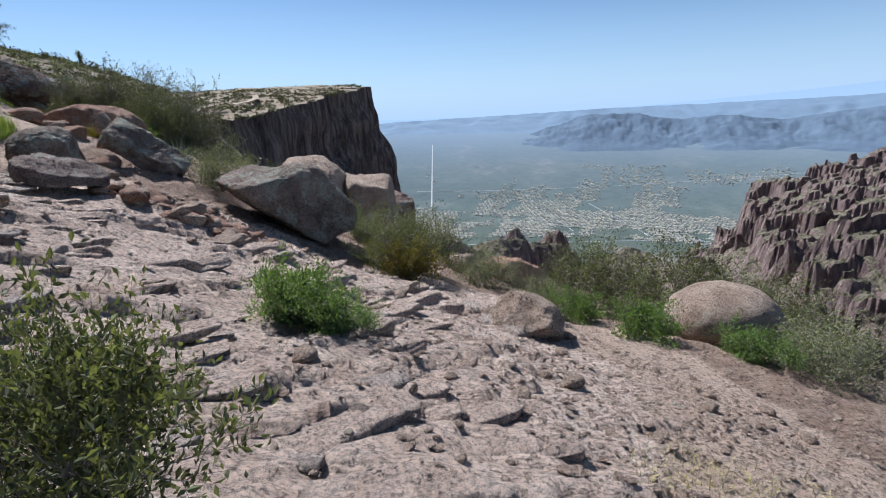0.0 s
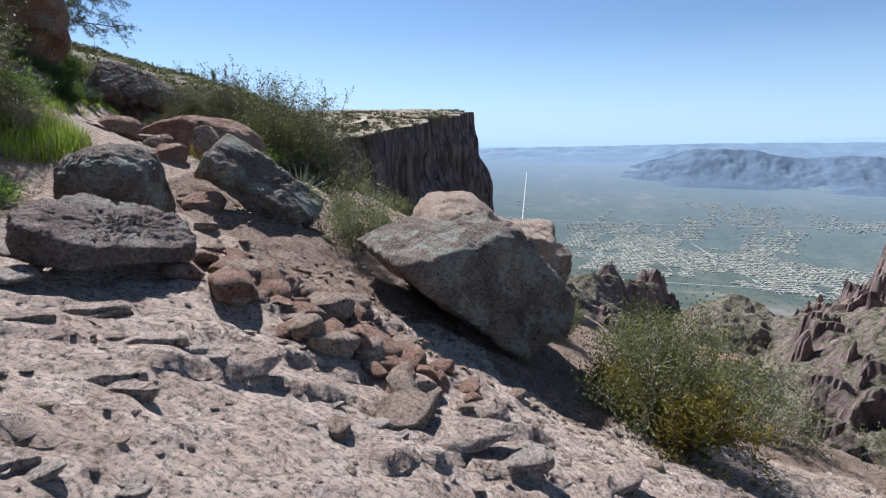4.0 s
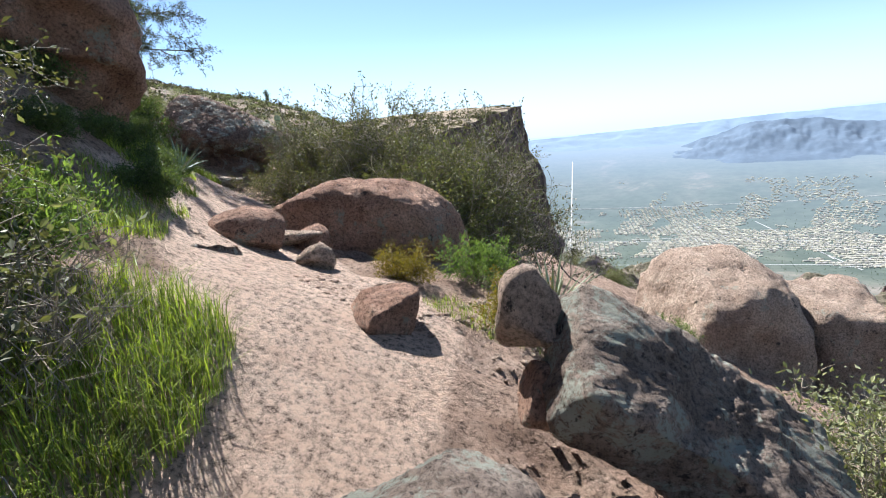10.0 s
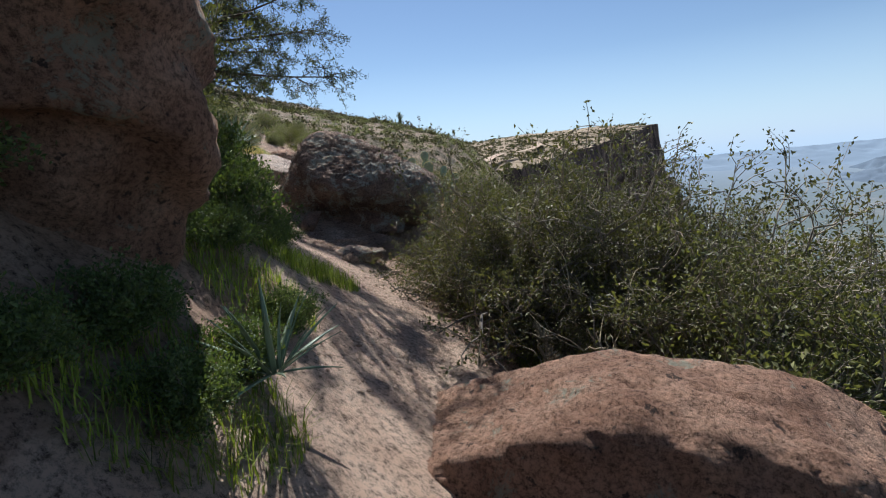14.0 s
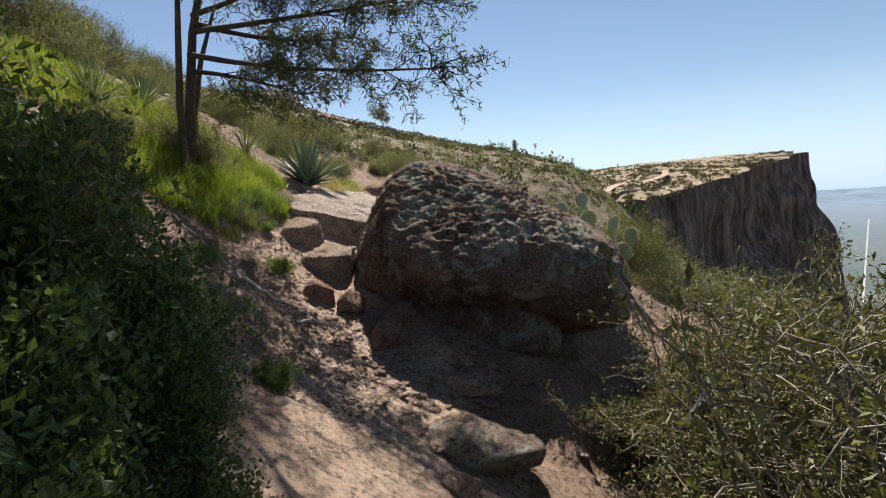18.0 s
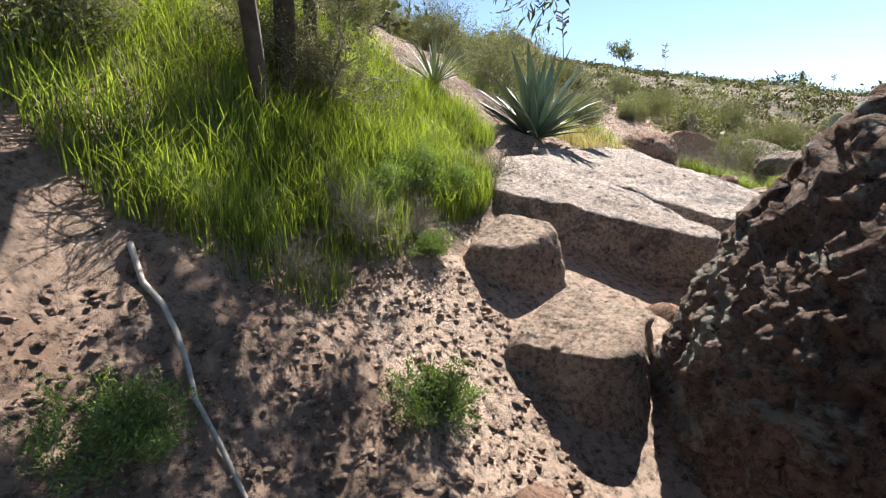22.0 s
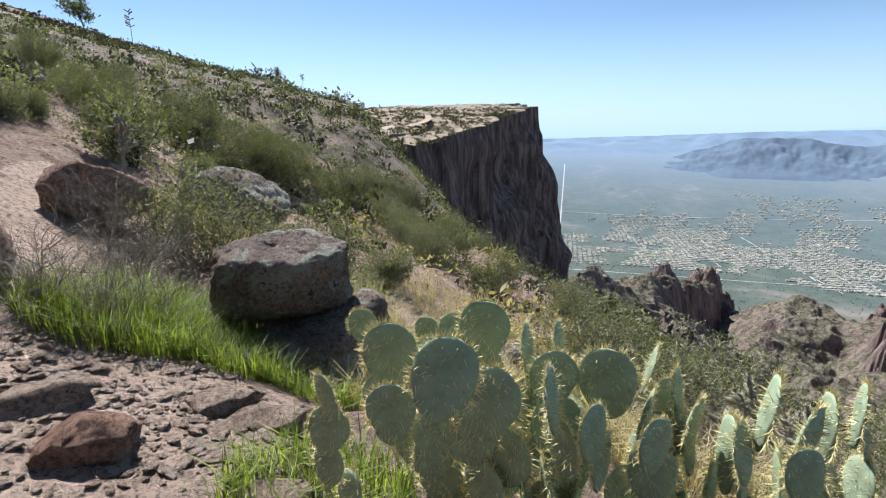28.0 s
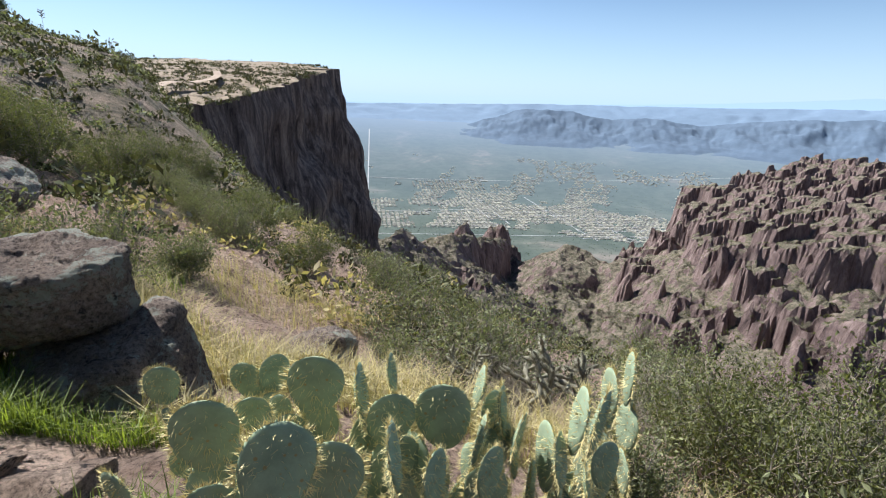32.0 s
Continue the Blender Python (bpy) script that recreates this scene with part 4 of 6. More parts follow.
rock("rock", (-16.7, 18.55, 2.55), (0.36, 0.34, 0.42), (0, 0, 10), 129, rock_red, "reddish stone at the foot of a great boulder")
rock("rock", (-16.4, 18.75, 2.5), (0.3, 0.36, 0.36), (0, 0, 40), 130, rock_red, "small reddish stone by a great boulder")
rock("rock", (-15.75, 18.7, 2.3), (0.95, 0.36, 0.32), (0, 18, -62), 131, rock_red, "long reddish stone propped against a great boulder", box=3, stacked=True)
rock("flat_stone", (-14.7, 18.6, 2.1), (0.5, 0.3, 0.2), (0, 0, 10), 132, rock_tan, "flat stone under a great boulder", box=3)
rock("rock", (-14.1, 17.9, 1.95), (0.9, 0.6, 0.3), (0, 0, 20), 133, rock_grey, "low grey rock in the trail's shade")
rock("rock", (-13.88, 17.42, 2.05), (0.24, 0.2, 0.18), (0, 0, 20), 134, rock_tan, "pale stone on the trail")
rock("rock", (-14.6, 17.0, 2.1), (0.2, 0.13, 0.12), (0, 0, 70), 135, rock_red, "small reddish stone on the trail")
rock("rock", (-16.9, 17.2, 2.85), (0.32, 0.3, 0.3), (0, 0, 70), 140, rock_red, "pale reddish stone set in the soil bank")
rock("flat_stone", (-19.63, 24.29, 3.22), (0.55, 0.3, 0.16), (0, 0, 20), 141, rock_tan, "flat pink stone beside grass", box=3)
rock("rock", (-20.03, 23.79, 3.3), (0.36, 0.3, 0.26), (0, 0, 50), 142, rock_red, "pinkish block of stone on the trail", box=3)
rock("rock", (-23.0, 26.6, 4.0), (1.1, 0.8, 0.7), (0, 0, 20), 143, rock_red, "reddish rock above the trail")
rock("rock", (-23.2, 29.2, 3.5), (1.7, 1.0, 1.0), (0, 10, 40), 144, rock_grey, "grey slab leaning on the hillside", 5)
rock("rock", (-6.15, 9.62, 0.68), (0.3, 0.22, 0.14), (0, 0, 20), 145, rock_tan, "pale flat stone beside the trail", box=3)
rock("rock", (-15.1, 19.75, 2.1), (1.3, 0.8, 0.7), (0, 10, 20), 147, rock_dark, "dark stone wedged under a great boulder", 5)
rock("rock", (-16.3, 19.75, 2.4), (0.9, 0.7, 0.7), (0, 0, 50), 148, rock_red, "reddish stone wedged under a great boulder", 5)
rock("rock", (-17.55, 19.95, 2.8), (0.4, 0.3, 0.25), (0, 0, 50), 149, rock_red, "small reddish stone beside a step")
rock("rock", (-20.5, 23.9, 3.3), (0.5, 0.36, 0.2), (0, 0, 80), 150, rock_tan, "pinkish flat stone on the trail", box=3)
rock("flat_stone", (-19.9, 24.35, 3.2), (0.42, 0.26, 0.12), (0, 0, 40), 151, rock_tan, "flat pink stone beside grass", box=3)
rock("rock", (-16.7, 24.4, 2.3), (0.9, 0.6, 0.3), (0, 0, 40), 152, rock_tan, "pale flat rock below a prickly pear", 5, box=3)
rock("rock", (-15.9, 24.6, 2.1), (0.8, 0.6, 0.4), (0, 0, 10), 153, rock_tan, "pale rock on the slope", 5)

# ---- plants ----
def tube(path, radii, sides=4):
    path, radii = np.asarray(path, float), np.asarray(radii, float)
    n = len(path)
    d = np.gradient(path, axis=0)
    d /= np.linalg.norm(d, axis=1, keepdims=True) + 1e-9
    a = np.cross(d, [0.31, 0.47, 0.83])
    a /= np.linalg.norm(a, axis=1, keepdims=True) + 1e-9
    b = np.cross(d, a)
    ang = np.linspace(0, 2 * math.pi, sides, endpoint=False)
    co = path[:, None] + radii[:, None, None] * (a[:, None] * np.cos(ang)[:, None] + b[:, None] * np.sin(ang)[:, None])
    ids = np.arange(n * sides).reshape(n, sides)
    nx_ = np.roll(ids, -1, 1)
    return co.reshape(-1, 3), np.stack([ids[:-1], nx_[:-1], nx_[1:], ids[1:]], -1).reshape(-1, 4)


def branches(rng, start, way, length, radius, depth, tubes, tips, kids=4, spread=0.7, lift=0.15, crook=0.25, sides=4, fine=None):
    """A limb with crooked forks; collects its tubes and the ends of its twigs."""
    n = 5
    p, w, path = np.array(start, float), np.array(way, float), []
    for k in range(n):
        path.append(p.copy())
        w = w + rng.normal(size=3) * crook + [0, 0, lift * 0.3]
        w /= np.linalg.norm(w)
        p = p + w * length / (n - 1)
    (fine if fine is not None and depth == 0 else tubes).append(tube(path, np.linspace(radius, radius * 0.45, n), sides if depth > 0 else 3))
    if depth == 0:
        for q in path[1:]:
            tips.append((q, w))
        return
    for k in range(kids):
        i = rng.integers(1, n)
        side = rng.normal(size=3)
        v = w + spread * side / np.linalg.norm(side) + [0, 0, lift]
        branches(rng, path[i], v / np.linalg.norm(v), length * rng.uniform(0.5, 0.8), radius * 0.5, depth - 1, tubes, tips, kids, spread, lift, crook, 3, fine)


def leaf_quads(rng, tips, per, size, aspect=2.2, scatter=0.05, up=0.3):
    p = np.repeat(np.array([t[0] for t in tips]), per, 0)
    w = np.repeat(np.array([t[1] for t in tips]), per, 0)
    n = len(p)
    p = p + rng.normal(size=(n, 3)) * scatter
    d = w * 0.5 + rng.normal(size=(n, 3)) * 0.8 + [0, 0, up]
    d /= np.linalg.norm(d, axis=1, keepdims=True)
    s = np.cross(d, rng.normal(size=(n, 3)))
    s /= np.linalg.norm(s, axis=1, keepdims=True)
    L = size * rng.uniform(0.6, 1.3, (n, 1))
    fold = np.cross(d, s) * L * 0.12
    co = np.stack([p, p + d * L * 0.5 + s * L / aspect / 2 + fold, p + d * L, p + d * L * 0.5 - s * L / aspect / 2 + fold], 1)
    return co.reshape(-1, 3), np.arange(4 * n).reshape(n, 4)


def shrub(name, seed, height, width, stems, depth, kids, per, leaf, leaf_mat, bark, aspect=2.2, scatter=0.05, spread=0.7, lift=0.15, crook=0.25, thick=0.012, up=0.3):
    """A shrub of forked stems with a crown of single leaves, standing at the origin."""
    rng = np.random.default_rng(seed)
    tubes, tips, twigs = [], [], []
    for k in range(stems):
        a = 2 * math.pi * (k + rng.uniform(0, 0.8)) / stems
        out = np.array([math.cos(a) * width / height * 0.75, math.sin(a) * width / height * 0.75, 1.0]) * rng.uniform(0.7, 1.1)
        out /= np.linalg.norm(out)
        branches(rng, (0.04 * math.cos(a), 0.04 * math.sin(a), -0.06), out, height * rng.uniform(0.5, 0.75), thick * rng.uniform(0.8, 1.4), depth, tubes, tips, kids, spread, lift, crook, 4, twigs)
    wood = new(name, mesh_of(name, *merge(tubes), bark))
    tagged(part("branchwork", mesh_of("branchwork", *merge(twigs), bark), wood), kind="stuff")
    if per:
        co, f = leaf_quads(rng, tips, per, leaf, aspect, scatter, up)
        part("foliage", mesh_of("foliage", co, f, leaf_mat, False), wood)
    return wood


FIRST = {}
GROWTH = {"leafy": 0.72, "thick": 0.85, "grey": 1.1, "olive": 1.2, "gnarl": 1.05, "dry": 0.7, "yellow": 1.2, "sage": 0.8, "oak": 0.75, "spray": 0.9}


def plant(key, x, y, size, label, category="shrub", turn=None, z=None, group=""):
    """Set a plant of a kind: the first use takes the model itself, later ones copy it."""
    base = KINDS[key]
    turn = (x * 97 + y * 57) % 360 if turn is None else turn
    m = Matrix.Translation((x, y, ground_at(x, y) - 0.03 if z is None else z)) @ Euler((0, 0, radians(turn))).to_matrix().to_4x4() @ Matrix.Diagonal((size, size, size * (0.9 + 0.2 * ((x * 3.1) % 1)), 1))
    if key in FIRST:
        k = GROWTH.get(key, 1.0)
        ob = copy_thing(base, m @ Matrix.Diagonal((k / base.scale.x, k / base.scale.y, k / base.scale.z, 1)))
    else:
        ob = FIRST[key] = base
        ob.matrix_basis = m
    return tagged(ob, label, category, group)


KINDS = {
    "leafy": shrub("leafy_shrub", 1, 1.0, 0.9, 14, 2, 5, 5, 0.055, leaf_olive, bark_grey, 2.4, 0.045, thick=0.01, up=0.6),
    "green": shrub("green_bush", 2, 0.6, 0.6, 16, 2, 5, 4, 0.045, leaf_green, twig_grey, 2.8, 0.03, thick=0.006, up=0.5),
    "grey": shrub("grey_shrub", 3, 0.9, 1.0, 14, 2, 6, 2, 0.042, leaf_grey, twig_grey, 2.2, 0.05, 0.8, thick=0.009, crook=0.32),
    "olive": shrub("olive_shrub", 4, 1.1, 1.0, 12, 2, 6, 6, 0.036, leaf_olive, twig_grey, 2.1, 0.06, 0.8, thick=0.012),
    "gnarl": shrub("gnarled_shrub", 5, 1.5, 1.3, 13, 3, 5, 4, 0.03, leaf_thorn, bark_grey, 2.0, 0.02, 0.95, 0.12, 0.36, 0.026),
    "dry": shrub("dry_twig_shrub", 6, 0.8, 0.9, 18, 2, 7, 0, 0.02, leaf_grey, twig_grey, thick=0.008, crook=0.3, spread=0.8),
    "yellow": shrub("yellow_bush", 7, 0.6, 0.6, 14, 2, 5, 4, 0.042, leaf_yellow, twig_grey, 2.2, 0.04, thick=0.007, up=0.5),
    "sage": shrub("sage_bush", 8, 0.7, 0.8, 14, 2, 6, 3, 0.045, leaf_grey, twig_grey, 2.4, 0.05, 0.8, thick=0.008),
    "oak": shrub("scrub_oak", 9, 1.1, 0.8, 8, 2, 5, 3, 0.065, leaf_grey, bark_dark, 1.5, 0.05, 0.8, thick=0.016),
    "thick": shrub("leafy_green_bush", 11, 0.75, 0.8, 18, 2, 5, 6, 0.05, leaf_deep, twig_grey, 1.8, 0.05, 0.8, thick=0.007, up=0.4),
    "spray": shrub("feathery_shrub", 10, 1.3, 1.5, 13, 3, 4, 3, 0.05, leaf_thorn, twig_grey, 4.0, 0.015, 0.9, -0.05, 0.3, 0.016, -0.1),
}
DEFAULT = {"thick": "dense deep green leafy bush on the bank", "leafy": "dense broad-leaved olive shrub with yellowing leaves", "green": "low bright green feathery bush", "grey": "grey-green twiggy desert shrub",
           "olive": "olive-green small-leaved shrub on the slope", "gnarl": "gnarled shrub with pale crooked branches and sparse leaves", "dry": "leafless grey dry twiggy shrub",
           "yellow": "low bush with yellow-green flowers", "sage": "soft grey-green sage bush", "oak": "scrub oak with rounded grey-green leaves", "spray": "drooping feathery grey-green shrub"}
PLANTS = {
    "leafy": [(-1.35, 1.5, 0.72), (-1.75, 1.95, 0.7), (-9.3, 8.2, 1.5), (-9.2, 6.2, 2.2), (-11.1, 9.3, 1.4), (-12.2, 11.4, 1.2), (-15.3, 15.9, 1.2)],
    "thick": [(-14.6, 15.5, 0.85), (-13.85, 15.0, 0.7), (-15.1, 15.8, 0.9), (-10.83, 12.74, 0.40), (-11.12, 13.21, 0.40), (-11.54, 13.91, 0.40), (-14.30, 15.82, 0.70), (-14.17, 15.98, 0.60), (-13.27, 15.36, 0.50), (-13.71, 15.90, 0.45), (-14.99, 16.93, 0.30), (-13.63, 15.45, 0.60), (-12.41, 14.32, 0.40), (-12.83, 14.96, 0.45), (-10.23, 12.05, 0.50), (-8.11, 7.26, 0.50), (-12.6, 14.4, 0.8), (-13.3, 14.7, 0.95), (-13.8, 15.3, 0.95), (-14.3, 15.8, 0.85), (-15.1, 16.3, 0.6), (-14.8, 15.1, 1.3), (-15.8, 15.9, 1.1), (-11.9, 13.4, 0.5), (-10.9, 12.3, 0.4), (-11.2, 12.8, 0.45), (-10.6, 11.6, 0.45), (-11.6, 12.3, 0.6), (-12.1, 13.9, 0.5), (-9.6, 9.5, 1.0), (-9.3, 7.6, 0.8)],
    "green": [(-18.55, 18.9, 0.5), (-18.35, 18.6, 0.45), (-18.7, 19.2, 0.5), (-18.05, 18.75, 0.3), (-1.35, 4.35, 1.0), (-0.95, 4.2, 0.7), (-7.62, 8.28, 0.75), (-7.75, 13.6, 0.75), (-7.3, 13.2, 0.5), (3.2, 7.3, 1.1), (2.4, 8.4, 1.0), (-8.1, 7.3, 0.6),
              (-8.6, 7.9, 0.8), (-9.4, 10.3, 0.8), (-16.95, 17.45, 0.35), (-17.2, 18.4, 0.35), (4.6, 6.6, 1.1), (-5.6, 14.8, 0.55), (-6.7, 13.3, 0.6)],
    "grey": [(5.5, 6.5, 1.1), (6.2, 7.2, 1.2), (6.8, 9.6, 1.3), (-5.0, 11.5, 1.0), (-4.6, 12.4, 0.6), (-9.0, 9.2, 1.1), (-10.5, 10.3, 0.9), (-8.6, 6.6, 1.0), (-12.1, 21.4, 1.3), (-11.2, 18.9, 1.2),
             (-22.0, 26.9, 1.0), (-21.3, 27.9, 1.0), (-17.4, 27.9, 1.2), (-16.3, 28.6, 1.2), (-15.0, 27.4, 1.1), (-13.6, 29.2, 1.3), (-17.9, 30.0, 1.2), (-14.8, 24.6, 0.9), (-13.9, 26.0, 1.1), (1.2, 12.2, 1.1)],
    "olive": [(-18.95, 18.1, 0.55), (-0.9, 10.2, 1.05), (-0.4, 11.3, 1.0), (5.4, 10.6, 1.4), (7.4, 10.4, 1.5), (-11.0, 20.2, 1.3), (-25.6, 33.0, 0.9), (-24.0, 34.6, 0.9), (-27.4, 33.8, 1.1),
              (-21.2, 34.5, 0.8), (-8.9, 16.1, 1.2), (-10.9, 8.6, 1.6), (-9.4, 7.1, 2.2), (-13.9, 14.4, 1.2), (-12.5, 10.0, 1.6), (-19.6, 33.0, 0.8), (3.4, 10.4, 1.2), (-2.6, 14.2, 0.6)],
    "gnarl": [(-10.3, 17.0, 1.02), (-9.2, 17.2, 1.35), (-11.1, 18.0, 1.6), (-8.5, 16.8, 1.1), (-11.9, 18.5, 1.25), (-10.3, 18.0, 1.7), (-11.4, 17.4, 1.05), (-9.5, 16.7, 0.95), (-9.4, 18.2, 1.65), (-8.5, 17.7, 1.4), (-12.6, 19.2, 0.95), (-12.7, 19.9, 1.0), (-11.8, 19.4, 1.3), (-12.3, 20.8, 1.2), (-10.8, 17.3, 0.92), (-9.3, 9.4, 0.8), (-9.0, 7.1, 1.2), (-8.95, 8.4, 1.2), (-19.0, 18.45, 0.5)],
    "dry": [(-17.95, 18.35, 0.45), (-18.2, 18.75, 0.5), (-17.7, 18.0, 0.4), (-8.3, 8.15, 0.8), (-8.2, 8.5, 0.7), (-8.35, 8.9, 0.75), (-8.2, 7.75, 0.75), (-8.4, 7.4, 0.8), (-8.56, 8.29, 0.70), (-8.53, 8.56, 0.80), (-8.57, 8.82, 0.70), (-8.23, 7.51, 0.70), (-8.42, 7.98, 0.80), (-21.4, 24.6, 1.0), (-21.0, 24.9, 1.0), (-9.1, 8.6, 1.2), (-8.9, 9.9, 1.1), (-8.3, 7.1, 1.0), (-18.95, 19.75, 0.55), (-8.4, 8.05, 1.0), (-8.5, 8.75, 0.9), (-12.7, 14.1, 0.8), (-21.9, 25.9, 1.1), (-22.6, 26.3, 1.2), (-12.7, 14.5, 0.9), (-17.0, 27.0, 1.1), (-16.0, 26.4, 1.0), (-9.9, 15.9, 0.8), (-7.4, 15.0, 0.6), (-16.2, 23.3, 0.9)],
    "yellow": [(-0.75, 9.7, 1.3), (-1.2, 10.3, 0.9), (-7.2, 12.6, 0.6), (-8.3, 12.9, 0.5)],
    "sage": [(-22.5, 23.5, 0.8), (-23.3, 24.2, 0.9), (-22.3, 22.8, 0.7), (-23.6, 23.1, 0.9), (-1.9, 13.0, 1.3), (2.0, 9.3, 1.1), (-3.6, 13.6, 0.6), (-5.9, 13.4, 0.6), (-8.8, 8.7, 1.1), (-11.9, 19.7, 1.1), (-13.2, 22.6, 1.2), (-18.3, 17.2, 0.9), (-16.9, 24.9, 0.9), (-20.9, 29.5, 1.1)],
    "oak": [(-16.75, 22.1, 0.75), (-16.9, 22.7, 0.5), (-25.4, 29.5, 1.4)],
    "spray": [(-12.0, 19.0, 0.62), (-11.5, 17.5, 0.6), (-10.7, 16.6, 0.55), (-12.9, 21.0, 0.7), (-11.0, 21.6, 0.8), (-10.9, 17.0, 0.6), (-12.3, 18.3, 0.5), (-12.5, 20.0, 0.6)],
}
for key, rows in PLANTS.items():
    for x, y, s in rows:
        plant(key, x, y, s, DEFAULT[key], "bush" if "bush" in KINDS[key].name else "shrub", group=KINDS[key].name.split(".")[0] + "s beside the trail")

# shrubs scattered over the near hillside and the slope under the trail
rng = np.random.default_rng(70)
for k in range(250):
    x, y = (rng.uniform(-36, -21), rng.uniform(17, 40)) if k < 190 else (rng.uniform(-19, -2), rng.uniform(22, 36))
    if off_line(np.array([x]), np.array([y]), LINE)[0] < 2.4 or math.hypot(x + 20.2, y - 26.4) < 1.6 or math.hypot(x + 17.8, y - 24.4) < 1.5:
        continue
    key = ["sage", "grey", "dry", "olive", "grey", "sage"][k % 6]
    plant(key, x, y, rng.uniform(0.55, 1.0), DEFAULT[key], "bush" if key == "sage" else "shrub", group="shrubs on the hillside")

# the bare snag that rises out of the thicket
rng = np.random.default_rng(77)
tubes, tips = [], []
branches(rng, (0, 0, 0), (0.12, 0.2, 1.0), 1.7, 0.035, 2, tubes, tips, 5, 0.9, 0.3, 0.25)
snag = tagged(new("snag_tree", mesh_of("snag_tree", *merge(tubes), bark_grey)), "thin half-bare small tree rising out of a thicket", "tree")
co, f = leaf_quads(rng, tips, 6, 0.06, 4.0, 0.03, -0.1)
part("foliage", mesh_of("foliage", co, f, leaf_grey, False), snag)
snag.matrix_basis = pose(-9.7, 17.9, ground_at(-9.7, 17.9) - 0.05)

# bare stems furred with pale lichen at the thicket's open side
for k, (x, y, tall, lx, ly) in enumerate([(-10.45, 16.4, 0.8, 0.2, 0.1), (-10.25, 16.3, 0.95, 0.35, 0.2), (-10.0, 16.2, 0.85, 0.6, -0.1), (-10.6, 16.6, 0.85, -0.4, 0.1), (-9.75, 16.3, 0.9, 0.4, 0.3), (-10.3, 16.1, 0.6, 0.7, -0.3), (-9.9, 16.0, 0.7, 0.3, -0.2)]):
    rng = np.random.default_rng(780 + k)
    tubes, tips = [], []
    branches(rng, (0, 0, 0), (lx, ly, 1.0), tall, 0.024, 2, tubes, tips, 3, 0.9, 0.3, 0.34, 6)
    stem = tagged(new("dead_shrub", mesh_of("dead_shrub", *merge(tubes), bark_lichen)), "leafless shrub with crooked pale lichened stems", "shrub", "lichened stems at the thicket")
    stem.matrix_basis = pose(x, y, ground_at(x, y) - 0.05)


def juniper(x, y):
    """An evergreen on the bank whose limbs hang over the trail."""
    rng = np.random.default_rng(88)
    z = ground_at(x, y)
    tree = new("juniper_tree")
    tree.matrix_basis = pose(x, y, z)
    trunk = [(0, 0, -0.2), (0.1, 0.05, 0.8), (0.05, 0.2, 1.7), (0.3, 0.35, 2.6), (0.5, 0.5, 3.4)]
    part("trunk", mesh_of("trunk", *tube(trunk, [0.065, 0.06, 0.05, 0.04, 0.03], 8), bark_dark), tree)
    for dx, dy in ((0.25, -0.15), (-0.2, 0.2)):
        part("trunk", mesh_of("trunk", *tube([(dx, dy, -0.2), (dx * 1.5, dy * 1.3, 0.7), (dx * 2.2, dy * 2 + 0.1, 1.5), (dx * 3 + 0.1, dy * 3 + 0.2, 2.3)], [0.05, 0.045, 0.035, 0.02], 6), bark_dark), tree)
    # the seven longest limbs are unseen, added to dapple the trail with shade
    ends = [((0.1, 0.1, 1.4), (2.9, 1.5, 0.85)), ((0.1, 0.2, 1.7), (2.3, 1.9, 1.9)), ((0.2, 0.3, 2.3), (1.4, 1.2, 2.6)), 
            ((0.4, 0.4, 3.0), (1.1, 0.5, 3.9)), ((0.05, 0.1, 1.2), (0.7, 1.3, 0.95)), ((0.1, 0.2, 1.9), (2.9, 1.0, 2.3)), ((0.1, 0.2, 1.8), (1.2, 1.9, 1.7)), ((0.2, 0.2, 2.2), (2.2, 0.5, 3.0)),
            ((0.5, 0.5, 3.3), (4.2, 0.4, 2.7)), ((0.5, 0.5, 3.4), (4.6, -0.7, 2.9)), ((0.4, 0.4, 3.1), (3.6, 1.2, 3.1)), ((0.5, 0.5, 3.4), (5.0, -1.6, 3.0)), ((0.4, 0.4, 3.0), (4.4, -0.2, 2.3)), ((0.4, 0.4, 3.2), (5.2, -0.6, 2.6)), ((0.4, 0.4, 3.2), (4.9, 0.5, 2.4))]
    for a, b in ends:
        a, b = np.array(a), np.array(b)
        tubes, tips = [], []
        mid = (a + b) / 2 + rng.normal(size=3) * 0.15
        t = np.linspace(0, 1, 7)[:, None]
        curve = (1 - t) ** 2 * a + 2 * t * (1 - t) * mid + t * t * b
        tubes.append(tube(curve, np.linspace(0.038, 0.01, 7), 6))
        for q in curve[2:]:
            for _ in range(5):
                v = (b - a) / np.linalg.norm(b - a) + rng.normal(size=3) * 0.7 + [0, 0, -0.15]
                branches(rng, q, v / np.linalg.norm(v), rng.uniform(0.35, 0.6), 0.011, 1, tubes, tips, 4, 0.7, -0.05, 0.3, 3)
        limb = part("limb", mesh_of("limb", *merge(tubes), bark_dark), tree)
        co, f = leaf_quads(rng, tips, 10, 0.08, 5.5, 0.03, -0.05)
        part("foliage", mesh_of("foliage", co, f, needle, False), limb)
    return tagged(tree, "dark evergreen juniper leaning over the trail", "tree")


juniper(-18.75, 18.2)


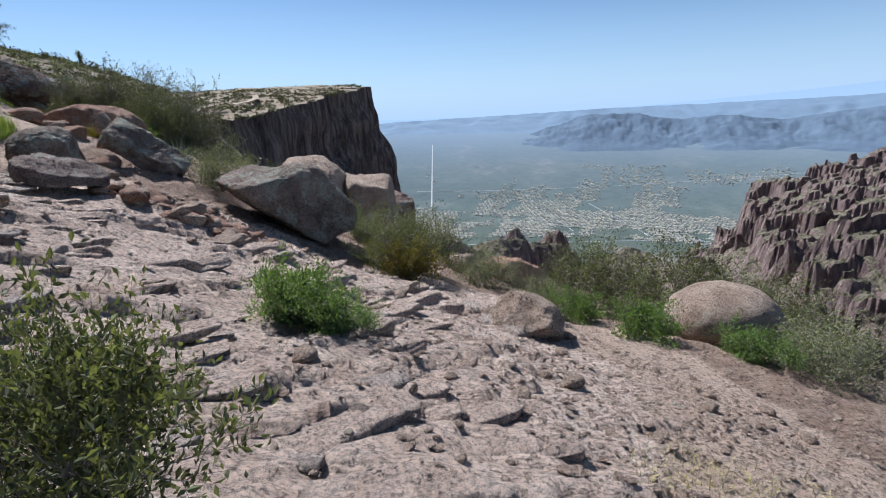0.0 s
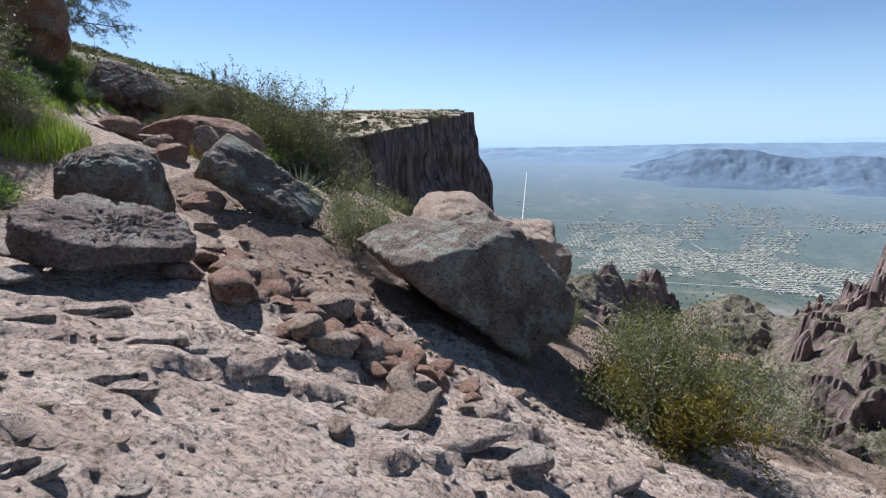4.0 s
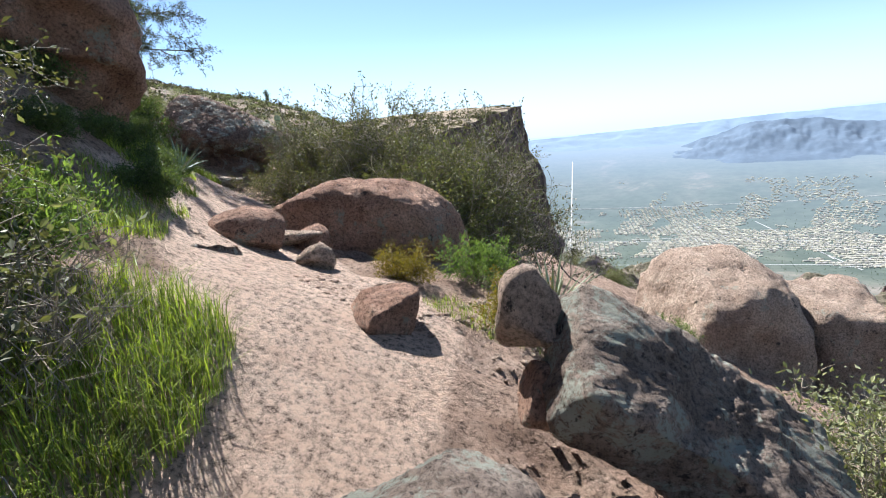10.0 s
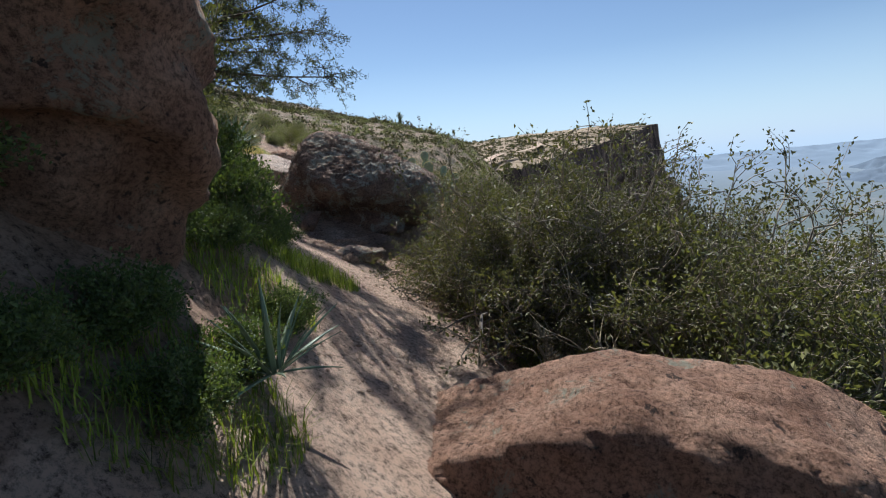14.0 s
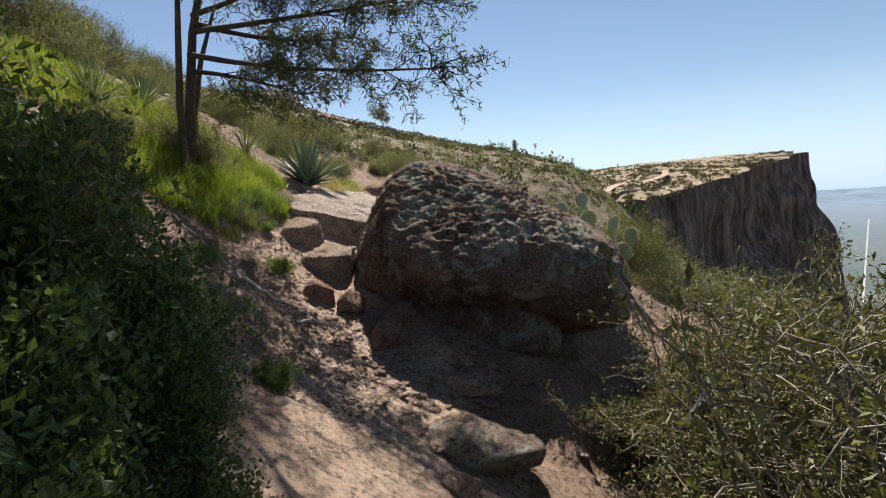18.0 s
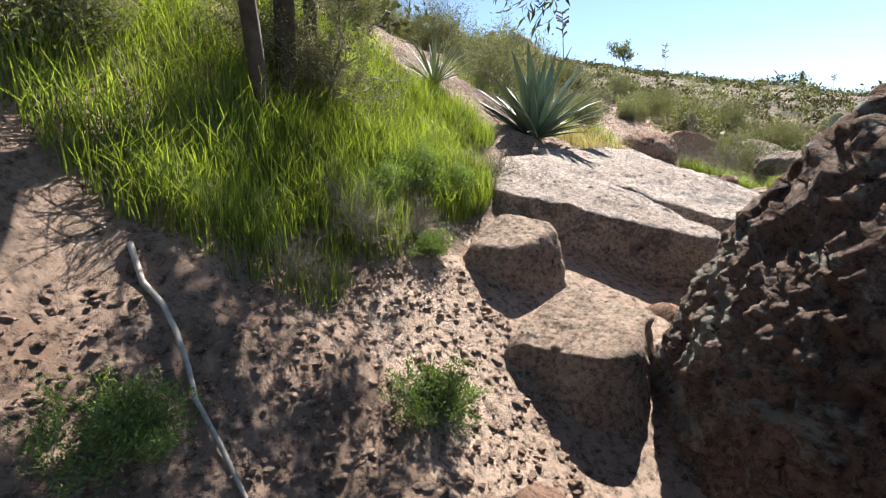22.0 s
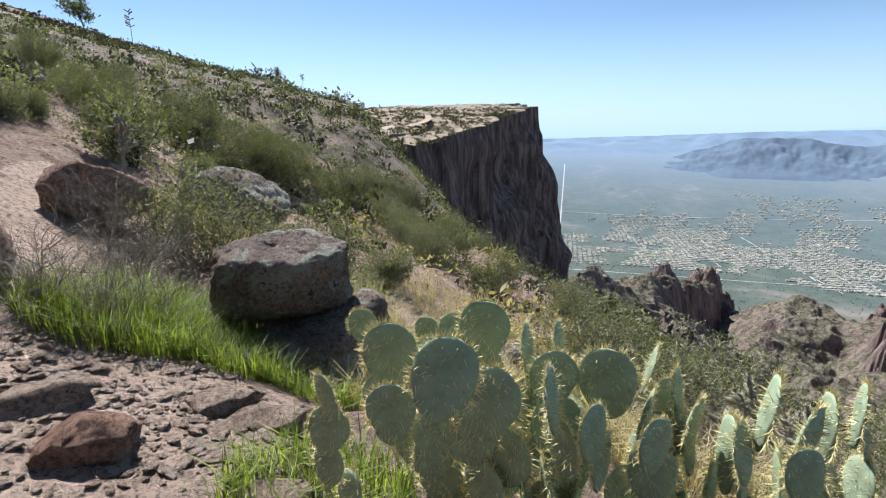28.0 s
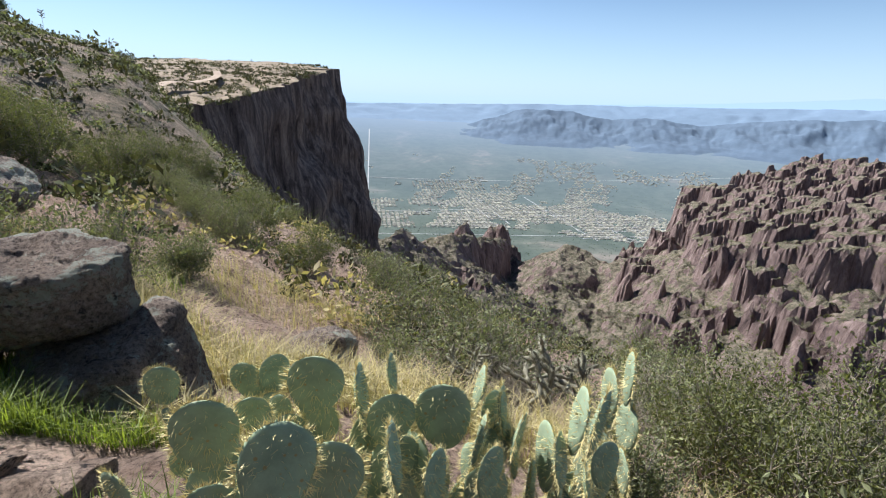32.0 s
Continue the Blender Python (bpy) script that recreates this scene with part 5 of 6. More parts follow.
def blades(rng, xs, ys, height, lean=0.5, width=0.006):
    """Single blades of grass, each bent in two pieces."""
    n = len(xs)
    z = height_now(xs, ys)
    p = np.stack([xs, ys, z - 0.02], 1)
    a = rng.uniform(0, 2 * math.pi, n)
    d = np.stack([np.cos(a), np.sin(a), np.zeros(n)], 1)
    s = np.stack([-np.sin(a), np.cos(a), np.zeros(n)], 1)
    h = height * 0.85 * rng.uniform(0.35, 1.25, (n, 1))
    k = lean * rng.uniform(0.2, 1.2, (n, 1))
    w = width * rng.uniform(0.7, 1.4, (n, 1))
    m1 = p + d * h * k * 0.25 + [0, 0, 1] * h * 0.55
    tip = p + d * h * k + [0, 0, 1] * h * (1 - 0.3 * k)
    co = np.stack([p - s * w, p + s * w, m1 + s * w * 0.8, m1 - s * w * 0.8, tip + s * w * 0.15, tip - s * w * 0.15], 1).reshape(-1, 3)
    i = np.arange(n)[:, None] * 6
    return co, np.concatenate([i + [0, 1, 2, 3], i + [3, 2, 4, 5]])


def height_now(x, y):
    return height(np.asarray(x), np.asarray(y))


def grass(name, patches, material, label, seed, width=0.0026, lean=0.75, thick=1.5):
    rng = np.random.default_rng(seed)
    out = []
    for x, y, rx, ry, h, n in patches:
        n = int(n * thick)
        r, a = np.sqrt(rng.uniform(0, 1, n)), rng.uniform(0, 2 * math.pi, n)
        cx, cy = x + rx * r * np.cos(a), y + ry * r * np.sin(a)
        out.append(blades(rng, cx, cy, h, lean, width))
    return tagged(new(name, mesh_of(name, *merge(out), material, False)), label, "grass", kind="stuff")


grass("grass", [(-8.75, 9.9, 0.45, 0.9, 0.28, 3000), (-9.8, 10.9, 0.4, 0.7, 0.2, 1500), (-8.6, 7.3, 0.5, 0.4, 0.26, 500), (-12.55, 15.1, 0.35, 0.7, 0.2, 1700), (-11.75, 13.9, 0.3, 0.4, 0.2, 600),
                (-11.2, 17.2, 0.6, 0.5, 0.32, 2200), (-10.6, 16.5, 0.5, 0.4, 0.28, 1200), (-18.6, 17.6, 1.0, 0.7, 0.3, 5000), (-18.9, 19.0, 0.5, 0.6, 0.32, 4200), (-18.35, 18.35, 0.5, 0.4, 0.24, 2600), (-17.9, 17.9, 0.4, 0.4, 0.2, 900), (-20.0, 19.75, 0.55, 0.5, 0.26, 2600), (-20.3, 18.9, 1.1, 0.8, 0.3, 4200),
                (-19.7, 16.9, 1.1, 0.8, 0.3, 3500), (-20.8, 17.8, 1.0, 0.8, 0.3, 3000), (-21.0, 24.9, 0.55, 0.5, 0.32, 2400), (-20.9, 25.4, 0.6, 0.5, 0.34, 2400), (-20.3, 24.95, 0.4, 0.2, 0.26, 900), (-19.75, 24.95, 0.4, 0.16, 0.2, 700), (-17.6, 23.3, 0.5, 0.5, 0.25, 1300), (-19.1, 23.8, 0.35, 0.3, 0.22, 700), (-22.6, 23.6, 0.6, 0.5, 0.25, 1000),
                (-12.4, 18.4, 0.4, 0.4, 0.3, 900), (-13.0, 20.0, 0.8, 0.8, 0.2, 1200), (-10.9, 12.75, 0.35, 0.5, 0.18, 900), (-10.2, 11.9, 0.3, 0.4, 0.14, 500), (-7.3, 12.4, 0.7, 0.4, 0.12, 600), (-22.4, 22.4, 0.9, 0.8, 0.25, 1500), (-21.5, 28.8, 0.8, 0.8, 0.25, 1200), (-23.5, 23.4, 1.6, 1.6, 0.16, 1600), (-22.0, 21.6, 1.0, 0.8, 0.18, 1200)],
      grass_green, "fresh green spring grass on the bank", 300)
grass("dry_grass", [(-19.35, 25.2, 0.3, 0.3, 0.32, 600), (-20.6, 27.1, 0.7, 0.6, 0.6, 1500), (-18.2, 26.3, 0.7, 0.6, 0.5, 1500), (-17.2, 25.9, 0.7, 0.5, 0.45, 1200), (-19.3, 26.6, 0.6, 0.5, 0.5, 1800), (-20.9, 27.6, 0.7, 0.6, 0.5, 1500), (-21.2, 22.2, 0.4, 0.4, 0.45, 350), (-21.4, 22.8, 0.6, 0.5, 0.4, 350), (-18.6, 27.2, 0.8, 0.7, 0.4, 1300), (-12.6, 20.4, 0.4, 0.3, 0.4, 700), (2.0, 2.6, 0.9, 0.5, 0.1, 700),
                    (-16.0, 24.4, 1.0, 0.8, 0.3, 1200), (-22.6, 28.4, 1.2, 1.0, 0.45, 1500), (-14.8, 25.6, 0.9, 0.9, 0.35, 900), (-9.9, 9.6, 0.6, 0.9, 0.3, 700), (-19.8, 30.0, 1.6, 1.2, 0.4, 1500), (0.8, 16.5, 0.5, 0.5, 0.5, 500)],
      leaf_dry, "dry straw-coloured bunch grass", 301, 0.003, 0.9, 1.0)


def rosette(name, x, y, count, length, width, material, label, seed, arch=0.5, category="agave", z=None):
    """A rosette of stiff tapering leaves, each a part of its own."""
    rng = np.random.default_rng(seed)
    t = np.linspace(0, 1, 7)
    w = width * np.array([0.7, 0.95, 1.0, 0.9, 0.65, 0.35, 0.02]) / 2
    up = length * (t - 0.32 * arch * t ** 2)
    out = length * 0.25 * arch * t ** 2
    rows = [np.stack([out, s * w, up - np.abs(s) * -0.25 * w], 1) for s in (-1, -0.5, 0, 0.5, 1)]
    under = [np.stack([out - 0.12 * w - 0.004, s * w, up], 1) for s in (0.5, 0, -0.5)]
    co = np.stack(rows + under, 1).reshape(-1, 3)
    ids = np.arange(7 * 8).reshape(7, 8)
    nxt = np.roll(ids, -1, 1)
    me = mesh_of("leaf", co, np.stack([ids[:-1], nxt[:-1], nxt[1:], ids[1:]], -1).reshape(-1, 4), material)
    ob = new(name)
    ob.matrix_basis = pose(x, y, (ground_at(x, y) if z is None else z) - 0.02)
    for k in range(count):
        tilt = 6 + 76 * ((k + 0.5) / count) ** 0.9 + rng.uniform(-6, 6)
        s = rng.uniform(0.8, 1.1)
        part("leaf", me, ob, m=pose(0, 0, 0, 0, 0, k * 137.5 + rng.uniform(-12, 12)) @ pose(0.03, 0, 0.03, 0, tilt, 0) @ Matrix.Diagonal((s, s, s, 1)))
    return tagged(ob, label, category)


rosette("agave", -20.45, 21.15, 64, 1.15, 0.11, agave_green, "large grey-green agave with stiff pointed leaves", 400, 0.5)
rosette("yucca", -7.0, 13.95, 26, 0.72, 0.035, yucca_dry, "pale green yucca with long stiff leaves", 401, 0.2, "yucca")
rosette("yucca", -19.4, 17.4, 44, 0.7, 0.028, yucca_dry, "yucca with narrow leaves on the grassy bank", 402, 0.4, "yucca")
rosette("yucca", -20.6, 18.4, 44, 0.75, 0.028, yucca_dry, "spiky narrow-leaved yucca above the bank", 403, 0.4, "yucca")
rosette("yucca", -19.9, 16.5, 40, 0.6, 0.03, yucca_dry, "spiky yucca on the grassy bank", 407, 0.4, "yucca")
rosette("yucca", -20.6, 20.0, 40, 0.6, 0.03, yucca_dry, "spiky yucca above the pale slab", 408, 0.5, "yucca")
rosette("sotol", -21.2, 21.5, 60, 0.75, 0.02, yucca_dry, "sotol with drooping straw-tipped leaves", 404, 1.0, "plant")
rosette("yucca", 1.4, 16.6, 40, 0.8, 0.025, yucca_dry, "yellowish yucca at the edge of the drop", 405, 0.5, "yucca")
rosette("yucca", -10.9, 13.2, 24, 0.45, 0.03, agave_green, "small agave under an overhanging boulder", 406, 0.4, "yucca", 2.3)


def spines_on(rng, count, rim, a, b, thick, length):
    """Fine spines on the faces and the rim of a cactus pad."""
    ang, r = rng.uniform(0, 2 * math.pi, count), np.sqrt(rng.uniform(0, 1, count)) * 0.9
    side = np.where(rng.uniform(size=count) < 0.5, -1, 1)
    p = np.stack([a * r * np.cos(ang), side * thick * 0.9 * np.sqrt(1 - r ** 2 * 0.9), b + b * r * np.sin(ang)], 1)
    d = np.stack([0.5 * np.cos(ang), side * 1.0, 0.4 * np.sin(ang) - 0.2], 1) + rng.normal(size=(count, 3)) * 0.35
    ang = rng.uniform(-0.5, math.pi + 0.5, rim)
    p2 = np.stack([a * np.cos(ang), np.zeros(rim), b + b * np.sin(ang)], 1)
    d2 = np.stack([np.cos(ang), np.zeros(rim), np.sin(ang)], 1) + rng.normal(size=(rim, 3)) * 0.4
    p, d = np.concatenate([p, p2]), np.concatenate([d, d2])
    d /= np.linalg.norm(d, axis=1, keepdims=True)
    n = len(p)
    s = np.cross(d, rng.normal(size=(n, 3)))
    s /= np.linalg.norm(s, axis=1, keepdims=True)
    L = length * rng.uniform(0.5, 1.3, (n, 1))
    co = np.stack([p - s * 0.0016, p + s * 0.0016, p + d * L], 1).reshape(-1, 3)
    return co, np.arange(3 * n).reshape(n, 3)


PAD = {}


def pad_meshes(kind):
    if kind not in PAD:
        rng = np.random.default_rng(500 + kind)
        v, f = ico(3)
        a, b, th = 0.088, 0.118, 0.016
        co = v * [a, th, b]
        co[:, 0] *= 1 + 0.18 * v[:, 2]
        co[:, 2] += b
        co += (0.004 * fbm(v * 3, 2, 500 + kind))[:, None] * v
        me = mesh_of("pad", co, f, cactus_pad)
        sc, sf = spines_on(rng, 170, 260, a, b, th, 0.028)
        PAD[kind] = me, mesh_of("spines", sc, sf, spine_pale, False)
    return PAD[kind]


def prickly_pear(x, y, rows, seed, label):
    """A clump of flat pads; each row: centre in the world, size, the way it faces, lean."""
    rng = np.random.default_rng(seed)
    ob = new("prickly_pear")
    z = ground_at(x, y)
    ob.matrix_basis = pose(x, y, z)

    def pad(px, py, pz, s, face, lean, roll):
        me, sp = pad_meshes(int(rng.integers(0, 3)))
        m = pose(px - x, py - y, pz - z, lean, 0, face) @ pose(0, 0, 0, 0, roll, 0) @ Matrix.Diagonal((s, s, s, 1)) @ Matrix.Translation((0, 0, -0.118))
        p = part("pad", me, ob, m=m)
        tagged(part("spine_coat", sp, p), kind="stuff")

    for cx, cy, cz, s, face in rows:
        lean, roll = rng.uniform(-14, 14), rng.uniform(-16, 16)
        pad(cx, cy, cz, s, face, lean, roll)
        # the pads that carry it, down to the ground
        low, k = cz - 0.2 * s, 0
        gx_, gy_ = cx, cy
        while low > ground_at(gx_, gy_) + 0.02 and k < 6:
            gx_ += rng.uniform(-0.06, 0.06) + (x - cx) * 0.1
            gy_ += rng.uniform(-0.03, 0.08) + (y - cy) * 0.1
            t = s * rng.uniform(0.95, 1.15)
            pad(gx_, gy_, low - 0.0, t, face + rng.uniform(-50, 50), rng.uniform(-12, 12), rng.uniform(-14, 14))
            low -= 0.2 * t
            k += 1
    return tagged(ob, label, "cactus")


prickly_pear(-18.5, 23.85, [(-18.91, 23.80, 3.85, 0.49, 5), (-18.72, 23.52, 3.90, 0.77, 5), (-18.72, 23.87, 3.81, 0.52, -10), (-18.65, 23.87, 3.83, 0.49, 30), (-18.51, 23.61, 3.95, 0.72, -8), (-18.55, 23.35, 3.95, 0.74, 12), (-18.47, 23.41, 3.87, 0.74, 0), (-18.66, 23.66, 3.85, 0.46, 10), (-18.61, 23.72, 3.82, 0.34, -20), (-18.33, 23.81, 3.85, 0.54, 78), (-18.34, 23.65, 3.82, 0.67, 5), (-18.21, 23.65, 3.82, 0.79, -6), (-18.88, 23.49, 3.79, 0.57, -35), (-18.67, 23.37, 3.85, 0.59, 15), (-18.34, 23.47, 3.86, 0.68, 82)], 510, "large prickly pear with flat spiny green pads beside the trail")
prickly_pear(-17.95, 23.95, [(-18.09, 23.79, 3.80, 0.62, 80), (-18.02, 23.78, 3.74, 0.67, 70), (-18.12, 23.63, 3.76, 0.60, 75), (-18.00, 23.69, 3.71, 0.64, 60), (-17.86, 23.64, 3.79, 0.83, 75), (-18.11, 23.55, 3.73, 0.57, 40), (-18.25, 23.49, 3.78, 0.59, 55), (-17.91, 23.61, 3.70, 0.69, 60), (-17.75, 23.67, 3.62, 0.61, 20), (-18.41, 23.73, 3.84, 0.73, 84)], 511, "prickly pear clump with pads turned edge-on to the sun")
prickly_pear(-17.6, 24.2, [(-17.6, 24.0, 3.5, 1.1, 50), (-17.4, 24.3, 3.4, 1.1, 80), (-17.2, 24.5, 3.35, 1.1, 70), (-17.0, 24.8, 3.1, 1.1, 60)], 514, "low prickly pear clump with broad spiny pads")
prickly_pear(-24.9, 22.9, [(-24.9, 22.9, 6.0, 1.3, 40), (-24.6, 23.0, 5.9, 1.2, 10), (-25.2, 22.8, 5.9, 1.2, 60), (-24.8, 23.2, 6.2, 1.1, 30)], 512, "prickly pear on the hillside")
prickly_pear(-15.5, 22.8, [(-15.8, 22.6, 3.25, 1.2, 40), (-15.4, 22.7, 3.1, 1.3, 20), (-15.1, 22.9, 3.0, 1.2, 60), (-15.6, 22.9, 3.4, 1.1, 30), (-14.9, 23.1, 2.8, 1.2, 10)], 513, "prickly pear growing behind a great boulder")


def cholla(x, y, size, seed, label):
    """A branching cactus of knobbly joints furred with pale spines."""
    rng = np.random.default_rng(seed)
    ob = new("cholla")
    ob.matrix_basis = pose(x, y, ground_at(x, y) - 0.03) @ Matrix.Diagonal((size, size, size, 1))
    ends = [((0, 0, 0), np.array([0, 0, 1.0]), 0.32, 0.03)]
    for level in range(4):
        nxt = []
        for a, w, L, r in ends:
            a = np.array(a, float)
            b = a + w * L
            t = np.linspace(0, 1, 9)
            part("joint", mesh_of("joint", *tube(a + (b - a) * t[:, None], r * (0.8 + 0.25 * np.cos(t * 40)) * (1 - 0.25 * t ** 6), 7), cholla_skin), ob)
            p = a + (b - a) * rng.uniform(0, 1, (70, 1))
            d = np.cross(w, rng.normal(size=(70, 3)))
            d = d / np.linalg.norm(d, axis=1, keepdims=True) + 0.5 * w
            s = np.cross(d, w)
            s /= np.linalg.norm(s, axis=1, keepdims=True) + 1e-6
            co = np.stack([p + d * r * 0.8 - s * 0.002, p + d * r * 0.8 + s * 0.002, p + d * (r + 0.025)], 1).reshape(-1, 3)
            part("spine_coat", mesh_of("spine_coat", co, np.arange(210).reshape(70, 3), cholla_pale, False), ob)["kind"] = "stuff"
            if level < 3:
                for _ in range(4 if level == 0 else 2):
                    v = w + rng.normal(size=3) * 0.75 + [0, 0, 0.25]
                    nxt.append((b - w * L * rng.uniform(0, 0.4), v / np.linalg.norm(v), L * rng.uniform(0.6, 0.85), r * 0.88))
        ends = nxt
    return tagged(ob, label, "cactus")


cholla(-1.9, 15.4, 1.4, 520, "pale spiny cholla cactus below the trail")
cholla(-22.6, 27.3, 1.3, 521, "dry brown cholla standing over grass")
cholla(-16.7, 26.6, 1.2, 522, "branching cholla on the slope")
cholla(-16.1, 27.2, 1.2, 523, "branching cholla on the slope")
cholla(-17.3, 27.2, 1.0, 524, "branching cholla on the slope")
cholla(-24.6, 28.6, 1.2, 525, "pale cholla on the hillside")
cholla(-10.55, 16.05, 0.8, 526, "pale lichened cholla stems in a thicket")

# ---- stones, chips and dead wood on the ground ----
rng = np.random.default_rng(600)
CHIP = [rock_shape((1.0, 0.8, 0.42), 610 + k, 1, 7, 0.1, box=2.6) for k in range(8)]


def strewn(name, areas, material, label, category="stones"):
    """Loose stones too many to count."""
    out = []
    for x, y, rx, ry, n, lo, hi in areas:
        r, a = np.sqrt(rng.uniform(0, 1, n)), rng.uniform(0, 2 * math.pi, n)
        xs, ys = x + rx * r * np.cos(a), y + ry * r * np.sin(a)
        s = lo + (hi - lo) * rng.uniform(0, 1, n) ** 3
        p = np.stack([xs, ys, height_now(xs, ys) + 0.1 * s], 1)
        kind, turn, tilt = rng.integers(0, 8, n), rng.uniform(0, 6.3, n), rng.uniform(-0.5, 0.5, n)
        for k, (v, f) in enumerate(CHIP):
            i = kind == k
            m = int(i.sum())
            c, q, d, e = np.cos(turn[i])[:, None], np.sin(turn[i])[:, None], np.cos(tilt[i])[:, None], np.sin(tilt[i])[:, None]
            vx, vz = v[:, 0] * d + v[:, 2] * e, v[:, 2] * d - v[:, 0] * e
            w = np.stack([vx * c - v[:, 1] * q, vx * q + v[:, 1] * c, vz], -1) * s[i][:, None, None] + p[i][:, None]
            out.append((w.reshape(-1, 3), (f[None] + np.arange(m)[:, None, None] * len(v)).reshape(-1, 3)))
    return tagged(new(name, mesh_of(name, *merge(out), material, False)), label, category, kind="stuff")


strewn("gravel", [(0.8, 4.5, 2.6, 3.0, 1800, 0.012, 0.1), (2.2, 3.4, 1.8, 1.8, 2200, 0.01, 0.06), (3.0, 5.0, 2.0, 2.5, 1300, 0.012, 0.08), (-2.0, 8.6, 2.5, 1.6, 600, 0.02, 0.12), (-7.4, 12.2, 0.9, 0.8, 350, 0.015, 0.08), (-10.2, 12.0, 0.7, 0.9, 200, 0.015, 0.07), (-17.9, 20.4, 1.0, 1.0, 120, 0.01, 0.05), (-18.6, 23.0, 1.1, 0.9, 800, 0.012, 0.08), (-19.9, 21.9, 0.7, 0.8, 1200, 0.01, 0.09), (-19.5, 21.0, 0.6, 0.6, 900, 0.01, 0.07), (-20.3, 24.2, 0.9, 0.6, 900, 0.01, 0.09), (-17.7, 22.5, 0.5, 0.6, 400, 0.012, 0.08), (-20.2, 23.2, 1.0, 1.0, 260, 0.01, 0.05), (-20.0, 20.9, 0.5, 0.4, 160, 0.01, 0.05), (-19.9, 23.9, 0.9, 0.5, 500, 0.012, 0.07), (-3.5, 4.5, 2.6, 2.6, 500, 0.015, 0.07), (-5.0, 6.6, 1.6, 1.4, 260, 0.015, 0.06)],
       rock_tan, "pale gravel and stone chips strewn on the path")
strewn("rubble", [(-16.4, 17.5, 1.0, 0.8, 3600, 0.008, 0.045), (-15.6, 17.3, 1.0, 0.7, 1500, 0.008, 0.06), (-17.5, 18.4, 0.9, 0.6, 2600, 0.008, 0.05), (-4.4, 8.7, 1.0, 0.5, 500, 0.02, 0.2), (-4.6, 9.4, 1.3, 0.9, 260, 0.03, 0.16), (-6.3, 10.6, 0.9, 0.6, 240, 0.02, 0.1), (-14.2, 19.3, 1.2, 1.0, 240, 0.02, 0.1), (-8.2, 12.0, 0.7, 0.5, 200, 0.015, 0.07), (-10.8, 14.9, 0.8, 1.0, 160, 0.01, 0.06), (-12.6, 16.6, 0.8, 0.8, 260, 0.01, 0.06), (-11.4, 14.4, 0.5, 0.9, 260, 0.01, 0.05), (-14.7, 18.1, 0.9, 0.6, 600, 0.012, 0.12), (-16.0, 18.4, 0.8, 0.5, 400, 0.012, 0.1)],
       rock_clod, "reddish rubble and clods on the bank and trail")

# broken red blocks along the torn edge of the bare rock
for k in range(76):
    u = (k * 0.618) % 1
    x, y = -5.5 + 2.4 * u + rng.normal() * 0.22, 8.95 - 0.35 * u + rng.normal() * 0.32 - 0.5 * u
    s = 0.14 + 0.3 * rng.uniform() ** 2
    rock("broken_block", (x, y, ground_at(x, y) + 0.16 * s), (s * 1.5, s, s * 0.7), (rng.uniform(-25, 25), rng.uniform(-25, 25), rng.uniform(0, 360)), 700 + k, rock_red if k % 3 else rock_tan,
         "angular broken block of reddish rock", 3, group="broken blocks along the rock edge", cuts=8, box=4, rough=0.06)
# overlapping plates of the bare rock, split off along its bedding
for k in range(120):
    x, y = rng.uniform(-7.0, 0.6), rng.uniform(0.8, 8.2)
    if math.hypot(x + 5.86, y - 7.98) < 0.9 or x > 0.6 - 0.25 * (y - 4):
        continue
    s = 0.14 + 0.34 * rng.uniform() ** 2
    tilt = math.degrees(math.atan2(ground_at(x - 0.3, y + 0.5) - ground_at(x + 0.3, y - 0.5), 1.17))
    rock("rock_plate", (x, y, ground_at(x, y) - 0.025), (s * 2.6, s, 0.12 + 0.1 * s), (0.55 * tilt + rng.uniform(-3, 1), rng.uniform(-2, 2), 31 + rng.normal() * 9), 1200 + k, rock_bare,
         "thin plate of pale layered rock split from the bare slope", 4, group="plates of the bare rock", stacked=True, cuts=7, box=5, rough=0.1)
# loose slabs lying on the bare rock
for k in range(150):
    x, y = rng.uniform(-6.5, 1.2), rng.uniform(1.2, 7.8)
    s = 0.06 + 0.26 * rng.uniform() ** 3
    rock("loose_slab", (x, y, ground_at(x, y) + 0.03 * s), (s * 1.6, s, s * 0.4), (rng.uniform(-8, 8), rng.uniform(-8, 8), 30 + rng.uniform(-35, 35)), 800 + k, rock_slab if k % 3 else rock_tan,
         "thin loose slab of pale rock on bare rock", 3, group="loose slabs on the bare rock", cuts=6, box=5, rough=0.05)
for k in range(40):
    x, y = [(0.4, 4.2), (1.6, 5.4), (-1.8, 8.4), (3.2, 4.6), (-18.3, 22.9)][k % 5]
    x, y = x + rng.normal() * 0.9, y + rng.normal() * 0.8
    s = 0.08 + 0.12 * rng.uniform()
    rock("loose_stone", (x, y, ground_at(x, y) + 0.2 * s), (s * 1.3, s, s * 0.7), (0, 0, rng.uniform(0, 360)), 860 + k, rock_tan, "small pale loose stone on the path", 2, group="loose stones on the path", cuts=6)


